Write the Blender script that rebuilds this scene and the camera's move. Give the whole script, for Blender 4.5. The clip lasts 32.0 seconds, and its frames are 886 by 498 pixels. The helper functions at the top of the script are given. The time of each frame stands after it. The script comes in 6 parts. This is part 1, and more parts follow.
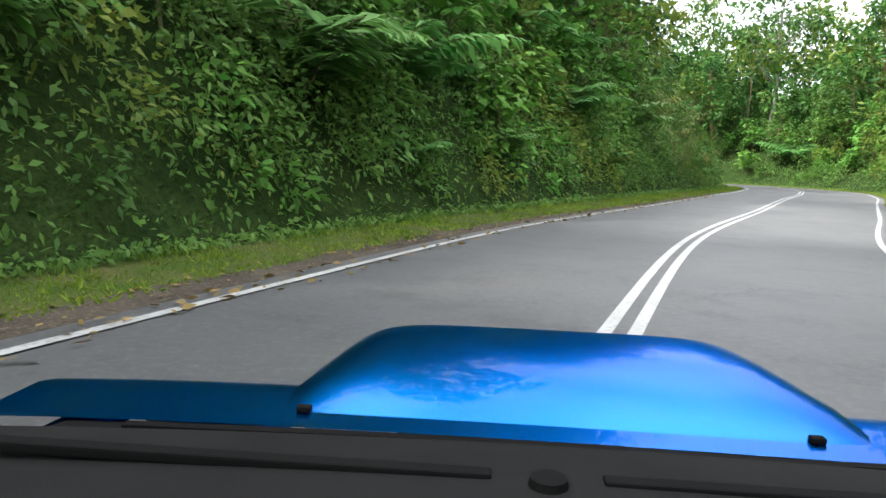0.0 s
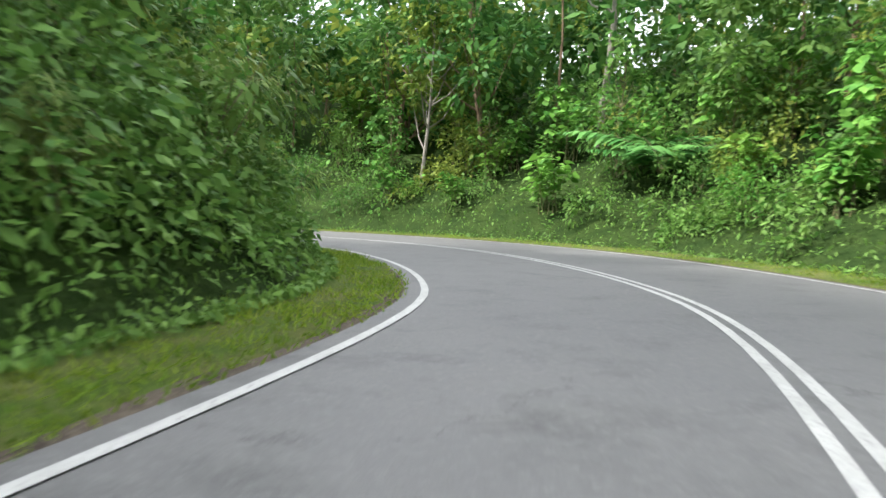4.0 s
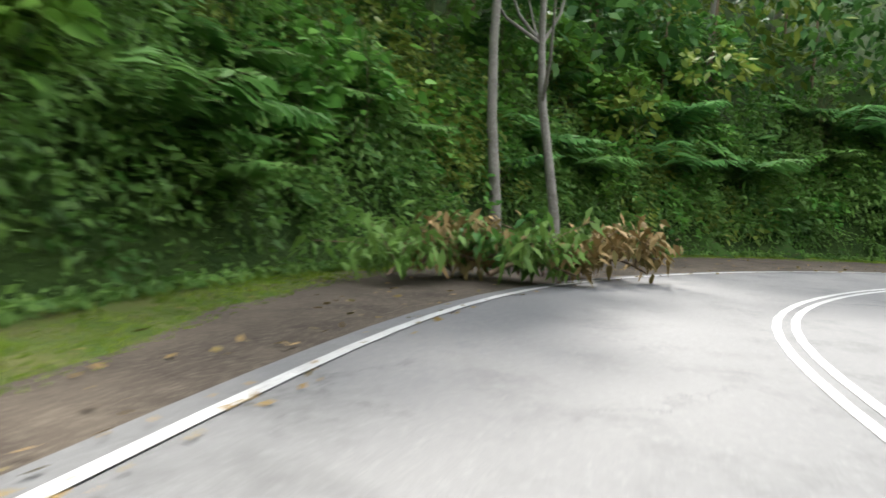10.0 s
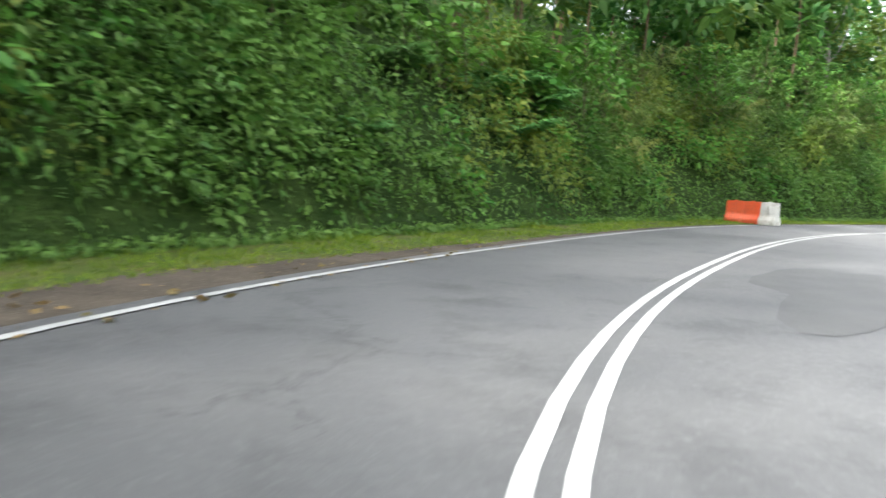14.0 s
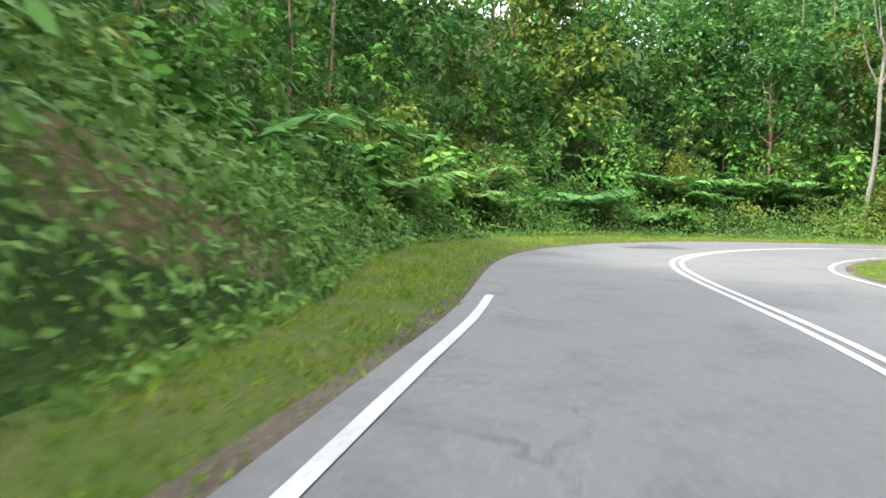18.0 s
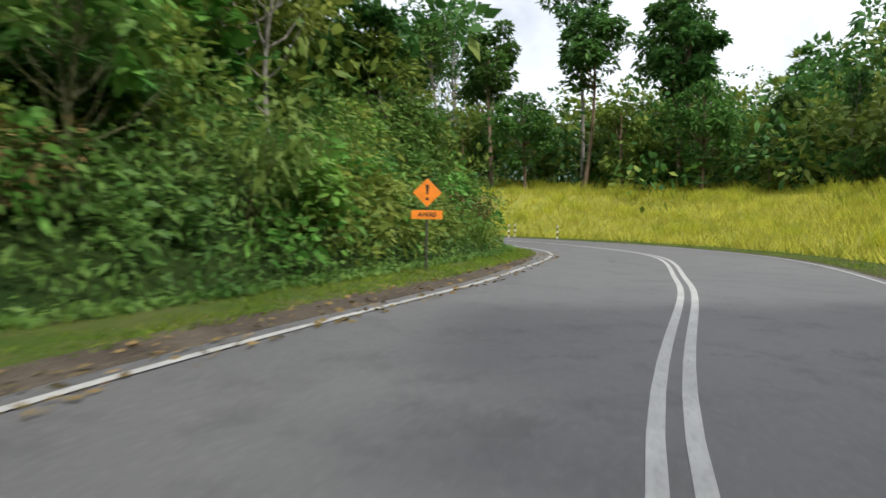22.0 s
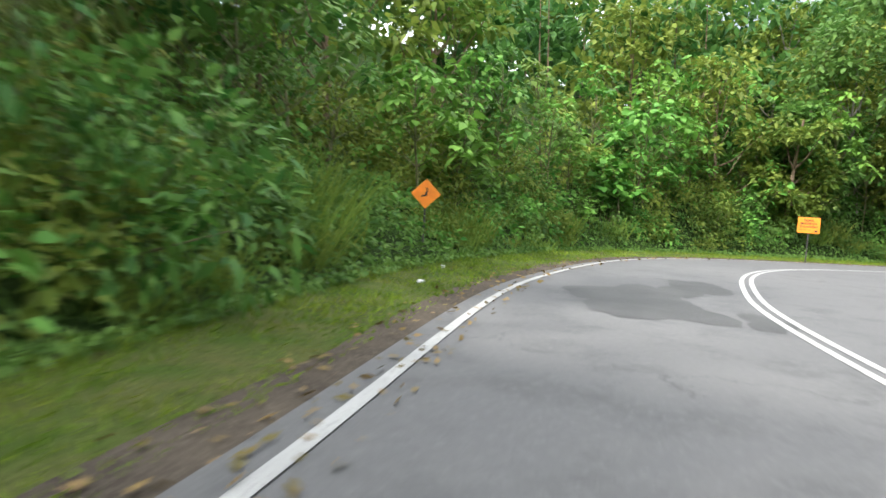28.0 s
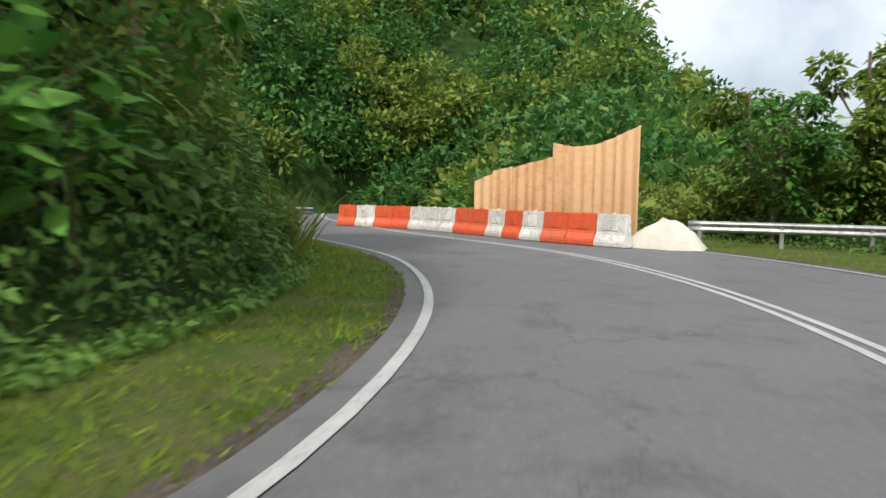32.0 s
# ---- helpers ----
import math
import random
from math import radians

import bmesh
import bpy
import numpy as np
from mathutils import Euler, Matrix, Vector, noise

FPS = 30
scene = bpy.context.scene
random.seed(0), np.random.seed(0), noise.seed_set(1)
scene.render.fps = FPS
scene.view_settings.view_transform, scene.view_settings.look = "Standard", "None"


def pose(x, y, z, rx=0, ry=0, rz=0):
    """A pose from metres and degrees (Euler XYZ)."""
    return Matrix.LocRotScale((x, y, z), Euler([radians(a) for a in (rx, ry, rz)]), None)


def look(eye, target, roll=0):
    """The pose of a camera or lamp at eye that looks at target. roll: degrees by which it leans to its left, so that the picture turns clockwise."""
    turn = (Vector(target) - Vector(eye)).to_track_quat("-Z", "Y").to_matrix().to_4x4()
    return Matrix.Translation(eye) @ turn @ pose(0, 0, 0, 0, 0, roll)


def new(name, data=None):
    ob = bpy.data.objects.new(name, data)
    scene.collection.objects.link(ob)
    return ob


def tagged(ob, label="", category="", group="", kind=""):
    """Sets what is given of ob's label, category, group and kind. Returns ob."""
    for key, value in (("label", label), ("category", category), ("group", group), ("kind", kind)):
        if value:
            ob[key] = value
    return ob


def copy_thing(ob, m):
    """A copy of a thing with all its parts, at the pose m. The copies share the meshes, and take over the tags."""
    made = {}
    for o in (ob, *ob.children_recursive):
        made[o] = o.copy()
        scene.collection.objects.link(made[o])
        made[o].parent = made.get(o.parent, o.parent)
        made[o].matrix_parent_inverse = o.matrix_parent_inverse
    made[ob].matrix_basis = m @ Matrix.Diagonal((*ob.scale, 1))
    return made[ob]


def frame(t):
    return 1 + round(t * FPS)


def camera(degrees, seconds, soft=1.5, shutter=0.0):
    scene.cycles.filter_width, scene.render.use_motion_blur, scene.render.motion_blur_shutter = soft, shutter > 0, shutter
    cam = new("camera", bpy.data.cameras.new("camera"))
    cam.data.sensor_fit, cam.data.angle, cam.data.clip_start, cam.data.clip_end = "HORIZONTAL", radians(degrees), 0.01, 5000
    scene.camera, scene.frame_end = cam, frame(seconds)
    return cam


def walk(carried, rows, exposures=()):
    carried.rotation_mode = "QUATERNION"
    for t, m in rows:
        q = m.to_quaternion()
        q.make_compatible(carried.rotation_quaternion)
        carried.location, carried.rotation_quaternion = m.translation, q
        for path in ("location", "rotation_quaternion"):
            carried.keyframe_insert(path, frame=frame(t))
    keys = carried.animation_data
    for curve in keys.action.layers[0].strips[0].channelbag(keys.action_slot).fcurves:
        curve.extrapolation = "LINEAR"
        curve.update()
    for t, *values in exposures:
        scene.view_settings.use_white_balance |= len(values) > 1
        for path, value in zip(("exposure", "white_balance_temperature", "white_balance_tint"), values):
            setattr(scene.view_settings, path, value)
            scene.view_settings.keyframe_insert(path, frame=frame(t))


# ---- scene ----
FOV = 65.15
cam = camera(FOV, 32.0, 1.5, 0.2)

# seconds, x, y, z, heading, pitch, lean (metres and degrees)
PATH = [
    (0.0, 0.00, 0.00, 1.20, 0.00, -7.18, 2.08),
    (0.05, 0.00, 0.00, 1.20, 0.00, -7.18, 2.08),
    (0.5, 2.00, 7.05, 1.20, -9.90, -5.67, 2.57),
    (1.0, 4.94, 13.24, 1.20, -16.10, -5.86, 2.83),
    (1.5, 8.27, 18.85, 1.20, -16.58, -4.70, 2.18),
    (2.0, 11.45, 23.98, 1.20, -16.69, -4.75, 1.63),
    (2.5, 14.30, 28.70, 1.20, -16.67, -4.68, 1.44),
    (3.0, 16.93, 33.66, 1.20, -16.10, -4.48, 2.08),
    (3.5, 19.45, 39.05, 1.20, -14.27, -4.03, 2.26),
    (4.0, 21.82, 44.88, 1.20, -10.05, -3.38, 1.59),
    (4.5, 23.67, 50.98, 1.20, -1.91, -3.23, 0.50),
    (5.0, 24.53, 57.13, 1.20, 11.66, -4.00, 0.67),
    (5.5, 23.83, 62.95, 1.20, 31.34, -4.3, 0.51),
    (6.0, 21.32, 68.06, 1.20, 54.54, -3.9, 0.42),
    (6.5, 16.91, 72.05, 1.20, 74.70, -3.0, 0.90),
    (7.0, 11.10, 74.27, 1.20, 94.21, -2.74, 1.50),
    (7.5, 5.01, 74.67, 1.20, 106.59, -2.76, 2.66),
    (8.0, -1.21, 73.91, 1.20, 107.72, -2.54, 3.41),
    (8.5, -7.93, 72.82, 1.20, 108.30, -2.43, 4.28),
    (9.0, -14.85, 71.99, 1.20, 109.03, -3.02, 4.67),
    (9.5, -21.80, 71.66, 1.20, 108.79, -3.21, 4.05),
    (10.0, -28.81, 71.85, 1.20, 101.43, -3.38, 3.42),
    (10.5, -35.38, 72.66, 1.20, 90.12, -3.43, 2.66),
    (11.0, -41.09, 74.73, 1.20, 77.23, -3.89, 2.69),
    (11.5, -45.53, 77.58, 1.20, 66.52, -5.29, 2.28),
    (12.0, -49.30, 81.18, 1.20, 54.10, -5.92, 2.38),
    (12.5, -52.22, 85.77, 1.20, 40.44, -5.41, 2.65),
    (13.0, -54.06, 91.15, 1.20, 24.95, -5.49, 1.72),
    (13.5, -54.70, 96.67, 1.20, 12.20, -5.61, 2.27),
    (14.0, -53.87, 101.79, 1.20, -3.34, -5.93, 2.93),
    (14.5, -51.63, 106.98, 1.20, -15.66, -5.77, 3.02),
    (15.0, -48.78, 112.69, 1.20, -28.57, -6.02, 3.02),
    (15.5, -45.25, 118.57, 1.20, -41.47, -5.71, 2.52),
    (16.0, -40.73, 124.11, 1.20, -50.10, -5.26, 1.40),
    (16.5, -35.02, 128.90, 1.20, -49.57, -4.40, 0.11),
    (17.0, -28.57, 133.05, 1.20, -39.27, -3.98, 0.53),
    (17.5, -22.80, 137.59, 1.20, -30.13, -3.98, 1.59),
    (18.0, -18.19, 142.47, 1.20, -26.27, -3.99, 2.61),
    (18.5, -13.97, 147.95, 1.20, -25.53, -4.91, 2.50),
    (19.0, -9.54, 152.91, 1.20, -30.55, -5.46, 2.10),
    (19.5, -4.67, 156.74, 1.20, -45.52, -5.67, 2.43),
    (20.0, 1.09, 159.20, 1.20, -60.66, -5.54, 1.93),
    (20.5, 7.35, 160.32, 1.20, -76.83, -4.84, 2.36),
    (21.0, 13.68, 159.80, 1.20, -94.31, -4.10, 3.01),
    (21.5, 20.25, 157.09, 1.20, -109.43, -3.31, 2.28),
    (22.0, 26.29, 152.61, 1.20, -119.65, -2.69, 1.11),
    (22.5, 31.25, 147.31, 1.20, -122.46, -2.76, 0.51),
    (23.0, 35.51, 142.59, 1.20, -120.57, -2.60, 0.14),
    (23.5, 39.84, 138.79, 1.20, -110.89, -2.36, 0.27),
    (24.0, 44.39, 136.04, 1.20, -98.29, -3.31, 0.48),
    (24.5, 49.56, 134.50, 1.20, -87.62, -4.21, 0.37),
    (25.0, 55.34, 134.37, 1.20, -69.40, -4.54, 0.63),
    (25.5, 60.76, 135.47, 1.20, -53.70, -5.30, 0.52),
    (26.0, 65.33, 137.21, 1.20, -42.33, -4.51, 1.80),
    (26.5, 69.11, 139.77, 1.20, -34.71, -4.39, 3.04),
    (27.0, 72.66, 143.60, 1.20, -29.64, -4.15, 3.92),
    (27.5, 76.58, 148.91, 1.20, -26.18, -2.63, 4.37),
    (28.0, 81.29, 155.37, 1.20, -24.53, -3.20, 3.97),
    (28.5, 86.63, 161.53, 1.20, -27.60, -3.12, 3.60),
    (29.0, 92.20, 166.64, 1.20, -42.86, -2.38, 3.67),
    (29.5, 98.32, 170.03, 1.20, -56.50, -2.31, 2.44),
    (30.0, 105.42, 171.77, 1.20, -68.42, -2.94, 1.93),
    (30.5, 113.26, 172.52, 1.20, -76.59, -3.20, 1.91),
    (31.0, 121.10, 172.12, 1.20, -77.53, -3.26, 1.44),
    (31.5, 127.94, 171.77, 1.20, -76.40, -3.89, 1.35),
    (32.0, 133.81, 171.93, 1.20, -73.53, -4.20, 0.96),
]


def cam_pose(x, y, z, yaw, pitch, lean):
    return pose(x, y, z, 90 + pitch, 0, yaw) @ pose(0, 0, 0, 0, 0, lean)


EXPOSURES = [(0.0, 1.5), (1.0, 1.15), (2.5, 1.25), (4.5, 1.65), (5.3, 1.65), (6.0, 1.35), (7.0, 0.95), (8.0, 1.2), (9.0, 1.3), (10.0, 1.65), (11.0, 1.95), (12.0, 1.95), (14.5, 2.0), (17.0, 1.4), (18.0, 1.85), (19.0, 1.5), (20.0, 1.25), (21.2, 1.0), (22.0, 0.25), (23.0, 0.25), (23.6, 0.5), (24.3, 0.8), (25.5, 0.85), (28.0, 1.35), (29.0, 1.4), (30.0, 0.5), (32.0, 0.3)]
walk(cam, [(t, cam_pose(*r)) for t, *r in PATH], EXPOSURES)

# ---- light ----
SUN_AZ, SUN_EL = 95.0, 50.0   # heading towards the sun and its height above the horizon
world = bpy.data.worlds.new("world")
scene.world = world
world.use_nodes = True
wn, wl = world.node_tree.nodes, world.node_tree.links
sky = wn.new("ShaderNodeTexSky")
sky.sky_type = "NISHITA"
sky.sun_disc = False
sky.sun_elevation = radians(SUN_EL)
sky.sun_rotation = radians(-SUN_AZ)
sky.dust_density = 2.0
coord = wn.new("ShaderNodeTexCoord")
cloud = wn.new("ShaderNodeTexNoise")
cloud.inputs["Scale"].default_value = 2.2
cloud.inputs["Detail"].default_value = 7
cloud.inputs["Roughness"].default_value = 0.55
wl.new(coord.outputs["Generated"], cloud.inputs["Vector"])
veil = wn.new("ShaderNodeMapRange")
veil.inputs[1].default_value, veil.inputs[2].default_value = 0.40, 0.60
veil.inputs[3].default_value, veil.inputs[4].default_value = 0.3, 1.0
wl.new(cloud.outputs[0], veil.inputs[0])
towards = wn.new("ShaderNodeVectorMath")
towards.operation = "DOT_PRODUCT"
towards.inputs[1].default_value = (-math.sin(radians(SUN_AZ)) * math.cos(radians(SUN_EL)), math.cos(radians(SUN_AZ)) * math.cos(radians(SUN_EL)), math.sin(radians(SUN_EL)))
wl.new(coord.outputs["Generated"], towards.inputs[0])
haze = wn.new("ShaderNodeMapRange")
haze.inputs[1].default_value, haze.inputs[2].default_value = -0.7, 0.35
haze.inputs[3].default_value, haze.inputs[4].default_value = 0.16, 1.0
wl.new(towards.outputs["Value"], haze.inputs[0])
cover = wn.new("ShaderNodeMath")
cover.operation = "MULTIPLY"
wl.new(veil.outputs[0], cover.inputs[0])
wl.new(haze.outputs[0], cover.inputs[1])
blend = wn.new("ShaderNodeMix")
blend.data_type = "RGBA"
blend.inputs[7].default_value = (13.5, 13.9, 14.5, 1)
wl.new(cover.outputs[0], blend.inputs[0])
thin_air = wn.new("ShaderNodeVectorMath")
thin_air.operation = "SCALE"
thin_air.inputs[3].default_value = 0.45
wl.new(sky.outputs[0], thin_air.inputs[0])
wl.new(thin_air.outputs[0], blend.inputs[6])
wl.new(blend.outputs[2], wn["Background"].inputs[0])
wn["Background"].inputs[1].default_value = 0.14
sun = new("sun", bpy.data.lights.new("sun", "SUN"))
sun.data.energy, sun.data.angle, sun.data.color = 3.1, radians(4.0), (1.0, 0.96, 0.90)
sa, se = radians(SUN_AZ), radians(SUN_EL)
sun_dir = Vector((-math.sin(sa) * math.cos(se), math.cos(sa) * math.cos(se), math.sin(se)))
sun.matrix_world = look(sun_dir * 200, (0, 0, 0))


# ---- materials ----
def base_material(name):
    m = bpy.data.materials.new(name)
    m.use_nodes = True
    n, l = m.node_tree.nodes, m.node_tree.links
    return m, n, l, n["Principled BSDF"], n.new("ShaderNodeNewGeometry")


def noise_node(n, l, geo, scale, detail=6, rough=0.6):
    t = n.new("ShaderNodeTexNoise")
    t.inputs["Scale"].default_value = scale
    t.inputs["Detail"].default_value = detail
    t.inputs["Roughness"].default_value = rough
    l.new(geo.outputs["Position"], t.inputs["Vector"])
    return t


def mix_color(n, l, fac, a, b, lo=0.35, hi=0.65):
    r = n.new("ShaderNodeMapRange")
    r.inputs[1].default_value, r.inputs[2].default_value = lo, hi
    l.new(fac, r.inputs[0])
    x = n.new("ShaderNodeMix")
    x.data_type = "RGBA"
    for k, c in ((6, a), (7, b)):
        if isinstance(c, tuple):
            x.inputs[k].default_value = (*c, 1)
        else:
            l.new(c, x.inputs[k])
    l.new(r.outputs[0], x.inputs[0])
    return x.outputs[2]


def material(name, a, b, rough=0.7, scale=3.0, c=None, fine=40.0, bump=0.3, depth=0.01, metal=0.0, lo=0.35, hi=0.65):
    """Two colours in patches, a third in fine grain, with relief of the grain."""
    m, n, l, p, geo = base_material(name)
    p.inputs["Roughness"].default_value, p.inputs["Metallic"].default_value = rough, metal
    if rough >= 0.9:
        p.inputs["Specular IOR Level"].default_value = 0.08
    big = noise_node(n, l, geo, scale)
    small = noise_node(n, l, geo, fine, 4)
    col = mix_color(n, l, big.outputs[0], a, b, lo, hi)
    if c:
        col = mix_color(n, l, small.outputs[0], col, c, 0.5, 0.75)
    l.new(col, p.inputs["Base Color"])
    if bump:
        bp = n.new("ShaderNodeBump")
        bp.inputs["Strength"].default_value, bp.inputs["Distance"].default_value = bump, depth
        l.new(small.outputs[0], bp.inputs["Height"])
        l.new(bp.outputs[0], p.inputs["Normal"])
    return m


def leaf_material(name, a, b, c=None, rough=0.55, trans=0.35, dry=None):
    """Each leaf takes a tone between a and b; c tints some plants as a whole."""
    m, n, l, p, geo = base_material(name)
    p.inputs["Roughness"].default_value = rough
    p.inputs["Specular IOR Level"].default_value = 0.18
    col = mix_color(n, l, geo.outputs["Random Per Island"], a, b, 0.0, 1.0)
    if c:
        info = n.new("ShaderNodeObjectInfo")
        col = mix_color(n, l, info.outputs["Random"], col, c, 0.45, 1.35)
    patch = noise_node(n, l, geo, 0.35, 3)
    col = mix_color(n, l, patch.outputs[0], col, tuple(0.7 * x for x in a), 0.5, 0.8)
    young = noise_node(n, l, geo, 0.75, 4, 0.6)
    col = mix_color(n, l, young.outputs[0], col, tuple(1.3 * x for x in b), 0.52, 0.82)
    if dry:
        worn = noise_node(n, l, geo, 0.9, 5, 0.65)
        col = mix_color(n, l, worn.outputs[0], col, dry, 0.56, 0.78)
    l.new(col, p.inputs["Base Color"])
    tr = n.new("ShaderNodeBsdfTranslucent")
    l.new(col, tr.inputs[0])
    ms = n.new("ShaderNodeMixShader")
    ms.inputs[0].default_value = trans
    l.new(p.outputs[0], ms.inputs[1])
    l.new(tr.outputs[0], ms.inputs[2])
    l.new(ms.outputs[0], n["Material Output"].inputs[0])
    return m


def asphalt(name, a, b, fine, rough):
    """Worn asphalt: broad tones, stains, stone grain and thin cracks."""
    m, n, l, p, geo = base_material(name)
    p.inputs["Roughness"].default_value = rough
    broad = noise_node(n, l, geo, 0.16, 5)
    stain = noise_node(n, l, geo, 1.1, 8, 0.7)
    grain = noise_node(n, l, geo, 75, 3)
    chip = noise_node(n, l, geo, 14, 5, 0.75)
    col = mix_color(n, l, broad.outputs[0], a, b, 0.35, 0.65)
    col = mix_color(n, l, stain.outputs[0], col, tuple(0.62 * x for x in a), 0.5, 0.7)
    col = mix_color(n, l, chip.outputs[0], col, tuple(1.45 * x for x in b), 0.5, 0.8)
    col = mix_color(n, l, grain.outputs[0], col, fine, 0.5, 0.8)
    crack = n.new("ShaderNodeTexVoronoi")
    crack.feature = "DISTANCE_TO_EDGE"
    crack.inputs["Scale"].default_value = 0.33
    warp = n.new("ShaderNodeVectorMath")
    warp.operation = "MULTIPLY_ADD"
    l.new(stain.outputs[1], warp.inputs[0])
    warp.inputs[1].default_value = (1.6, 1.6, 0)
    l.new(geo.outputs["Position"], warp.inputs[2])
    l.new(warp.outputs[0], crack.inputs["Vector"])
    thin = n.new("ShaderNodeMath")
    thin.operation = "ADD"
    where = n.new("ShaderNodeMapRange")
    where.inputs[1].default_value, where.inputs[2].default_value = 0.5, 0.56
    where.inputs[3].default_value, where.inputs[4].default_value = 0.1, 0.0
    l.new(broad.outputs[0], where.inputs[0])
    l.new(crack.outputs[0], thin.inputs[0])
    l.new(where.outputs[0], thin.inputs[1])
    col = mix_color(n, l, thin.outputs[0], tuple(0.62 * x for x in a), col, 0.001, 0.006)
    l.new(col, p.inputs["Base Color"])
    bp = n.new("ShaderNodeBump")
    bp.inputs["Strength"].default_value, bp.inputs["Distance"].default_value = 0.4, 0.006
    l.new(grain.outputs[0], bp.inputs["Height"])
    l.new(bp.outputs[0], p.inputs["Normal"])
    return m


M_ASPHALT = asphalt("worn_asphalt", (0.084, 0.084, 0.086), (0.108, 0.107, 0.107), (0.064, 0.064, 0.065), 0.7)
M_ASPHALT_D = asphalt("dark_asphalt", (0.048, 0.048, 0.050), (0.082, 0.082, 0.083), (0.040, 0.040, 0.040), 0.6)
M_STRAW_G = material("straw_ground", (0.18, 0.21, 0.035), (0.28, 0.26, 0.055), 0.95, 0.7, (0.132, 0.121, 0.044), 9, 0.8, 0.05)
M_PATCH = material("dark_asphalt_patch", (0.038, 0.038, 0.039), (0.057, 0.057, 0.057), 0.65, 1.2, (0.029, 0.029, 0.029), 60, 0.4, 0.006)
M_PAINT = material("worn_road_paint", (0.41, 0.41, 0.40), (0.31, 0.31, 0.30), 0.6, 1.5, (0.17, 0.17, 0.165), 22, 0.2, 0.003)
M_DIRT = material("brown_gravel_dirt", (0.042, 0.034, 0.028), (0.088, 0.072, 0.056), 0.95, 0.8, (0.15, 0.13, 0.10), 26, 0.8, 0.02)
M_FLOOR = material("forest_floor", (0.013, 0.034, 0.007), (0.03, 0.066, 0.012), 0.95, 0.6, (0.04, 0.036, 0.018), 7, 0.8, 0.08)
# bank colour kept dark, so the gaps between leaves read as shade
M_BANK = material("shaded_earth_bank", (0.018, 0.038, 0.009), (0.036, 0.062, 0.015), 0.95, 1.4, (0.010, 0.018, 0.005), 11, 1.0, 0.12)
M_TURF = material("verge_turf", (0.048, 0.085, 0.014), (0.095, 0.098, 0.034), 0.95, 1.3, (0.024, 0.040, 0.012), 26, 0.9, 0.04)
M_BARK = material("pale_bark", (0.224, 0.203, 0.175), (0.140, 0.126, 0.105), 0.85, 2.5, (0.294, 0.280, 0.252), 14, 0.6, 0.02)
M_BARK_D = material("brown_bark", (0.13, 0.09, 0.06), (0.2, 0.15, 0.1), 0.9, 2.5, (0.08, 0.06, 0.04), 14, 0.7, 0.03)
M_STEM = material("green_stem", (0.08, 0.1, 0.03), (0.13, 0.11, 0.05), 0.7, 4)
M_ROCK = material("cut_earth", (0.080, 0.060, 0.030), (0.042, 0.068, 0.018), 0.95, 1.1, (0.15, 0.105, 0.065), 5, 1.0, 0.15)
M_BROAD = leaf_material("broad_leaf", (0.042, 0.160, 0.024), (0.160, 0.345, 0.060), (0.190, 0.310, 0.045))
M_BUSH = leaf_material("bush_leaf", (0.032, 0.120, 0.022), (0.130, 0.255, 0.052), (0.200, 0.240, 0.050))
M_FERN = leaf_material("fern_leaf", (0.040, 0.155, 0.034), (0.135, 0.310, 0.080), (0.180, 0.280, 0.060))
M_BAMBOO = leaf_material("bamboo_leaf", (0.091, 0.178, 0.045), (0.226, 0.301, 0.080), (0.317, 0.278, 0.071))
M_REED = leaf_material("tall_grass", (0.085, 0.165, 0.024), (0.200, 0.275, 0.046), (0.260, 0.245, 0.050), 0.6)
M_STRAW = leaf_material("golden_grass", (0.26, 0.36, 0.026), (0.57, 0.55, 0.06), (0.44, 0.33, 0.09), 0.6)
M_LAWN = leaf_material("short_grass", (0.090, 0.180, 0.015), (0.225, 0.297, 0.032), None, 0.6, 0.42, (0.216, 0.180, 0.054))
M_TREE = leaf_material("tree_leaf", (0.019, 0.086, 0.020), (0.086, 0.196, 0.040), (0.112, 0.180, 0.035))
M_TREE_Y = leaf_material("tree_leaf_yellow", (0.080, 0.152, 0.024), (0.205, 0.262, 0.046), (0.235, 0.245, 0.046))
M_DEAD = leaf_material("dry_leaf", (0.12, 0.1, 0.03), (0.26, 0.17, 0.07), None, 0.7, 0.1)


# ---- meshes ----
def mesh_data(name, verts, faces, mat, smooth=False):
    me = bpy.data.meshes.new(name)
    me.from_pydata([tuple(map(float, v)) for v in verts], [], [tuple(map(int, f)) for f in faces])
    me.materials.append(mat)
    if smooth:
        me.shade_smooth()
    return me


def mesh_ob(name, verts, faces, mat, parent=None, smooth=False):
    ob = new(name, mesh_data(name, verts, faces, mat, smooth))
    ob.parent = parent
    return ob


def part(name, bm, mat, parent, label="", smooth=False):
    me = bpy.data.meshes.new(name)
    bm.normal_update()
    bm.to_mesh(me)
    bm.free()
    me.materials.append(mat)
    if smooth:
        me.shade_smooth()
    ob = new(name, me)
    ob.parent = parent
    return tagged(ob, label)


def box_bm(size, at=(0, 0, 0), bevel=0.0, turn=None):
    bm = bmesh.new()
    bmesh.ops.create_cube(bm, size=1, matrix=Matrix.Translation(at) @ (turn or Matrix()) @ Matrix.Diagonal((*size, 1)))
    if bevel:
        bmesh.ops.bevel(bm, geom=bm.edges[:], offset=bevel, segments=2, affect="EDGES", profile=0.6)
    return bm


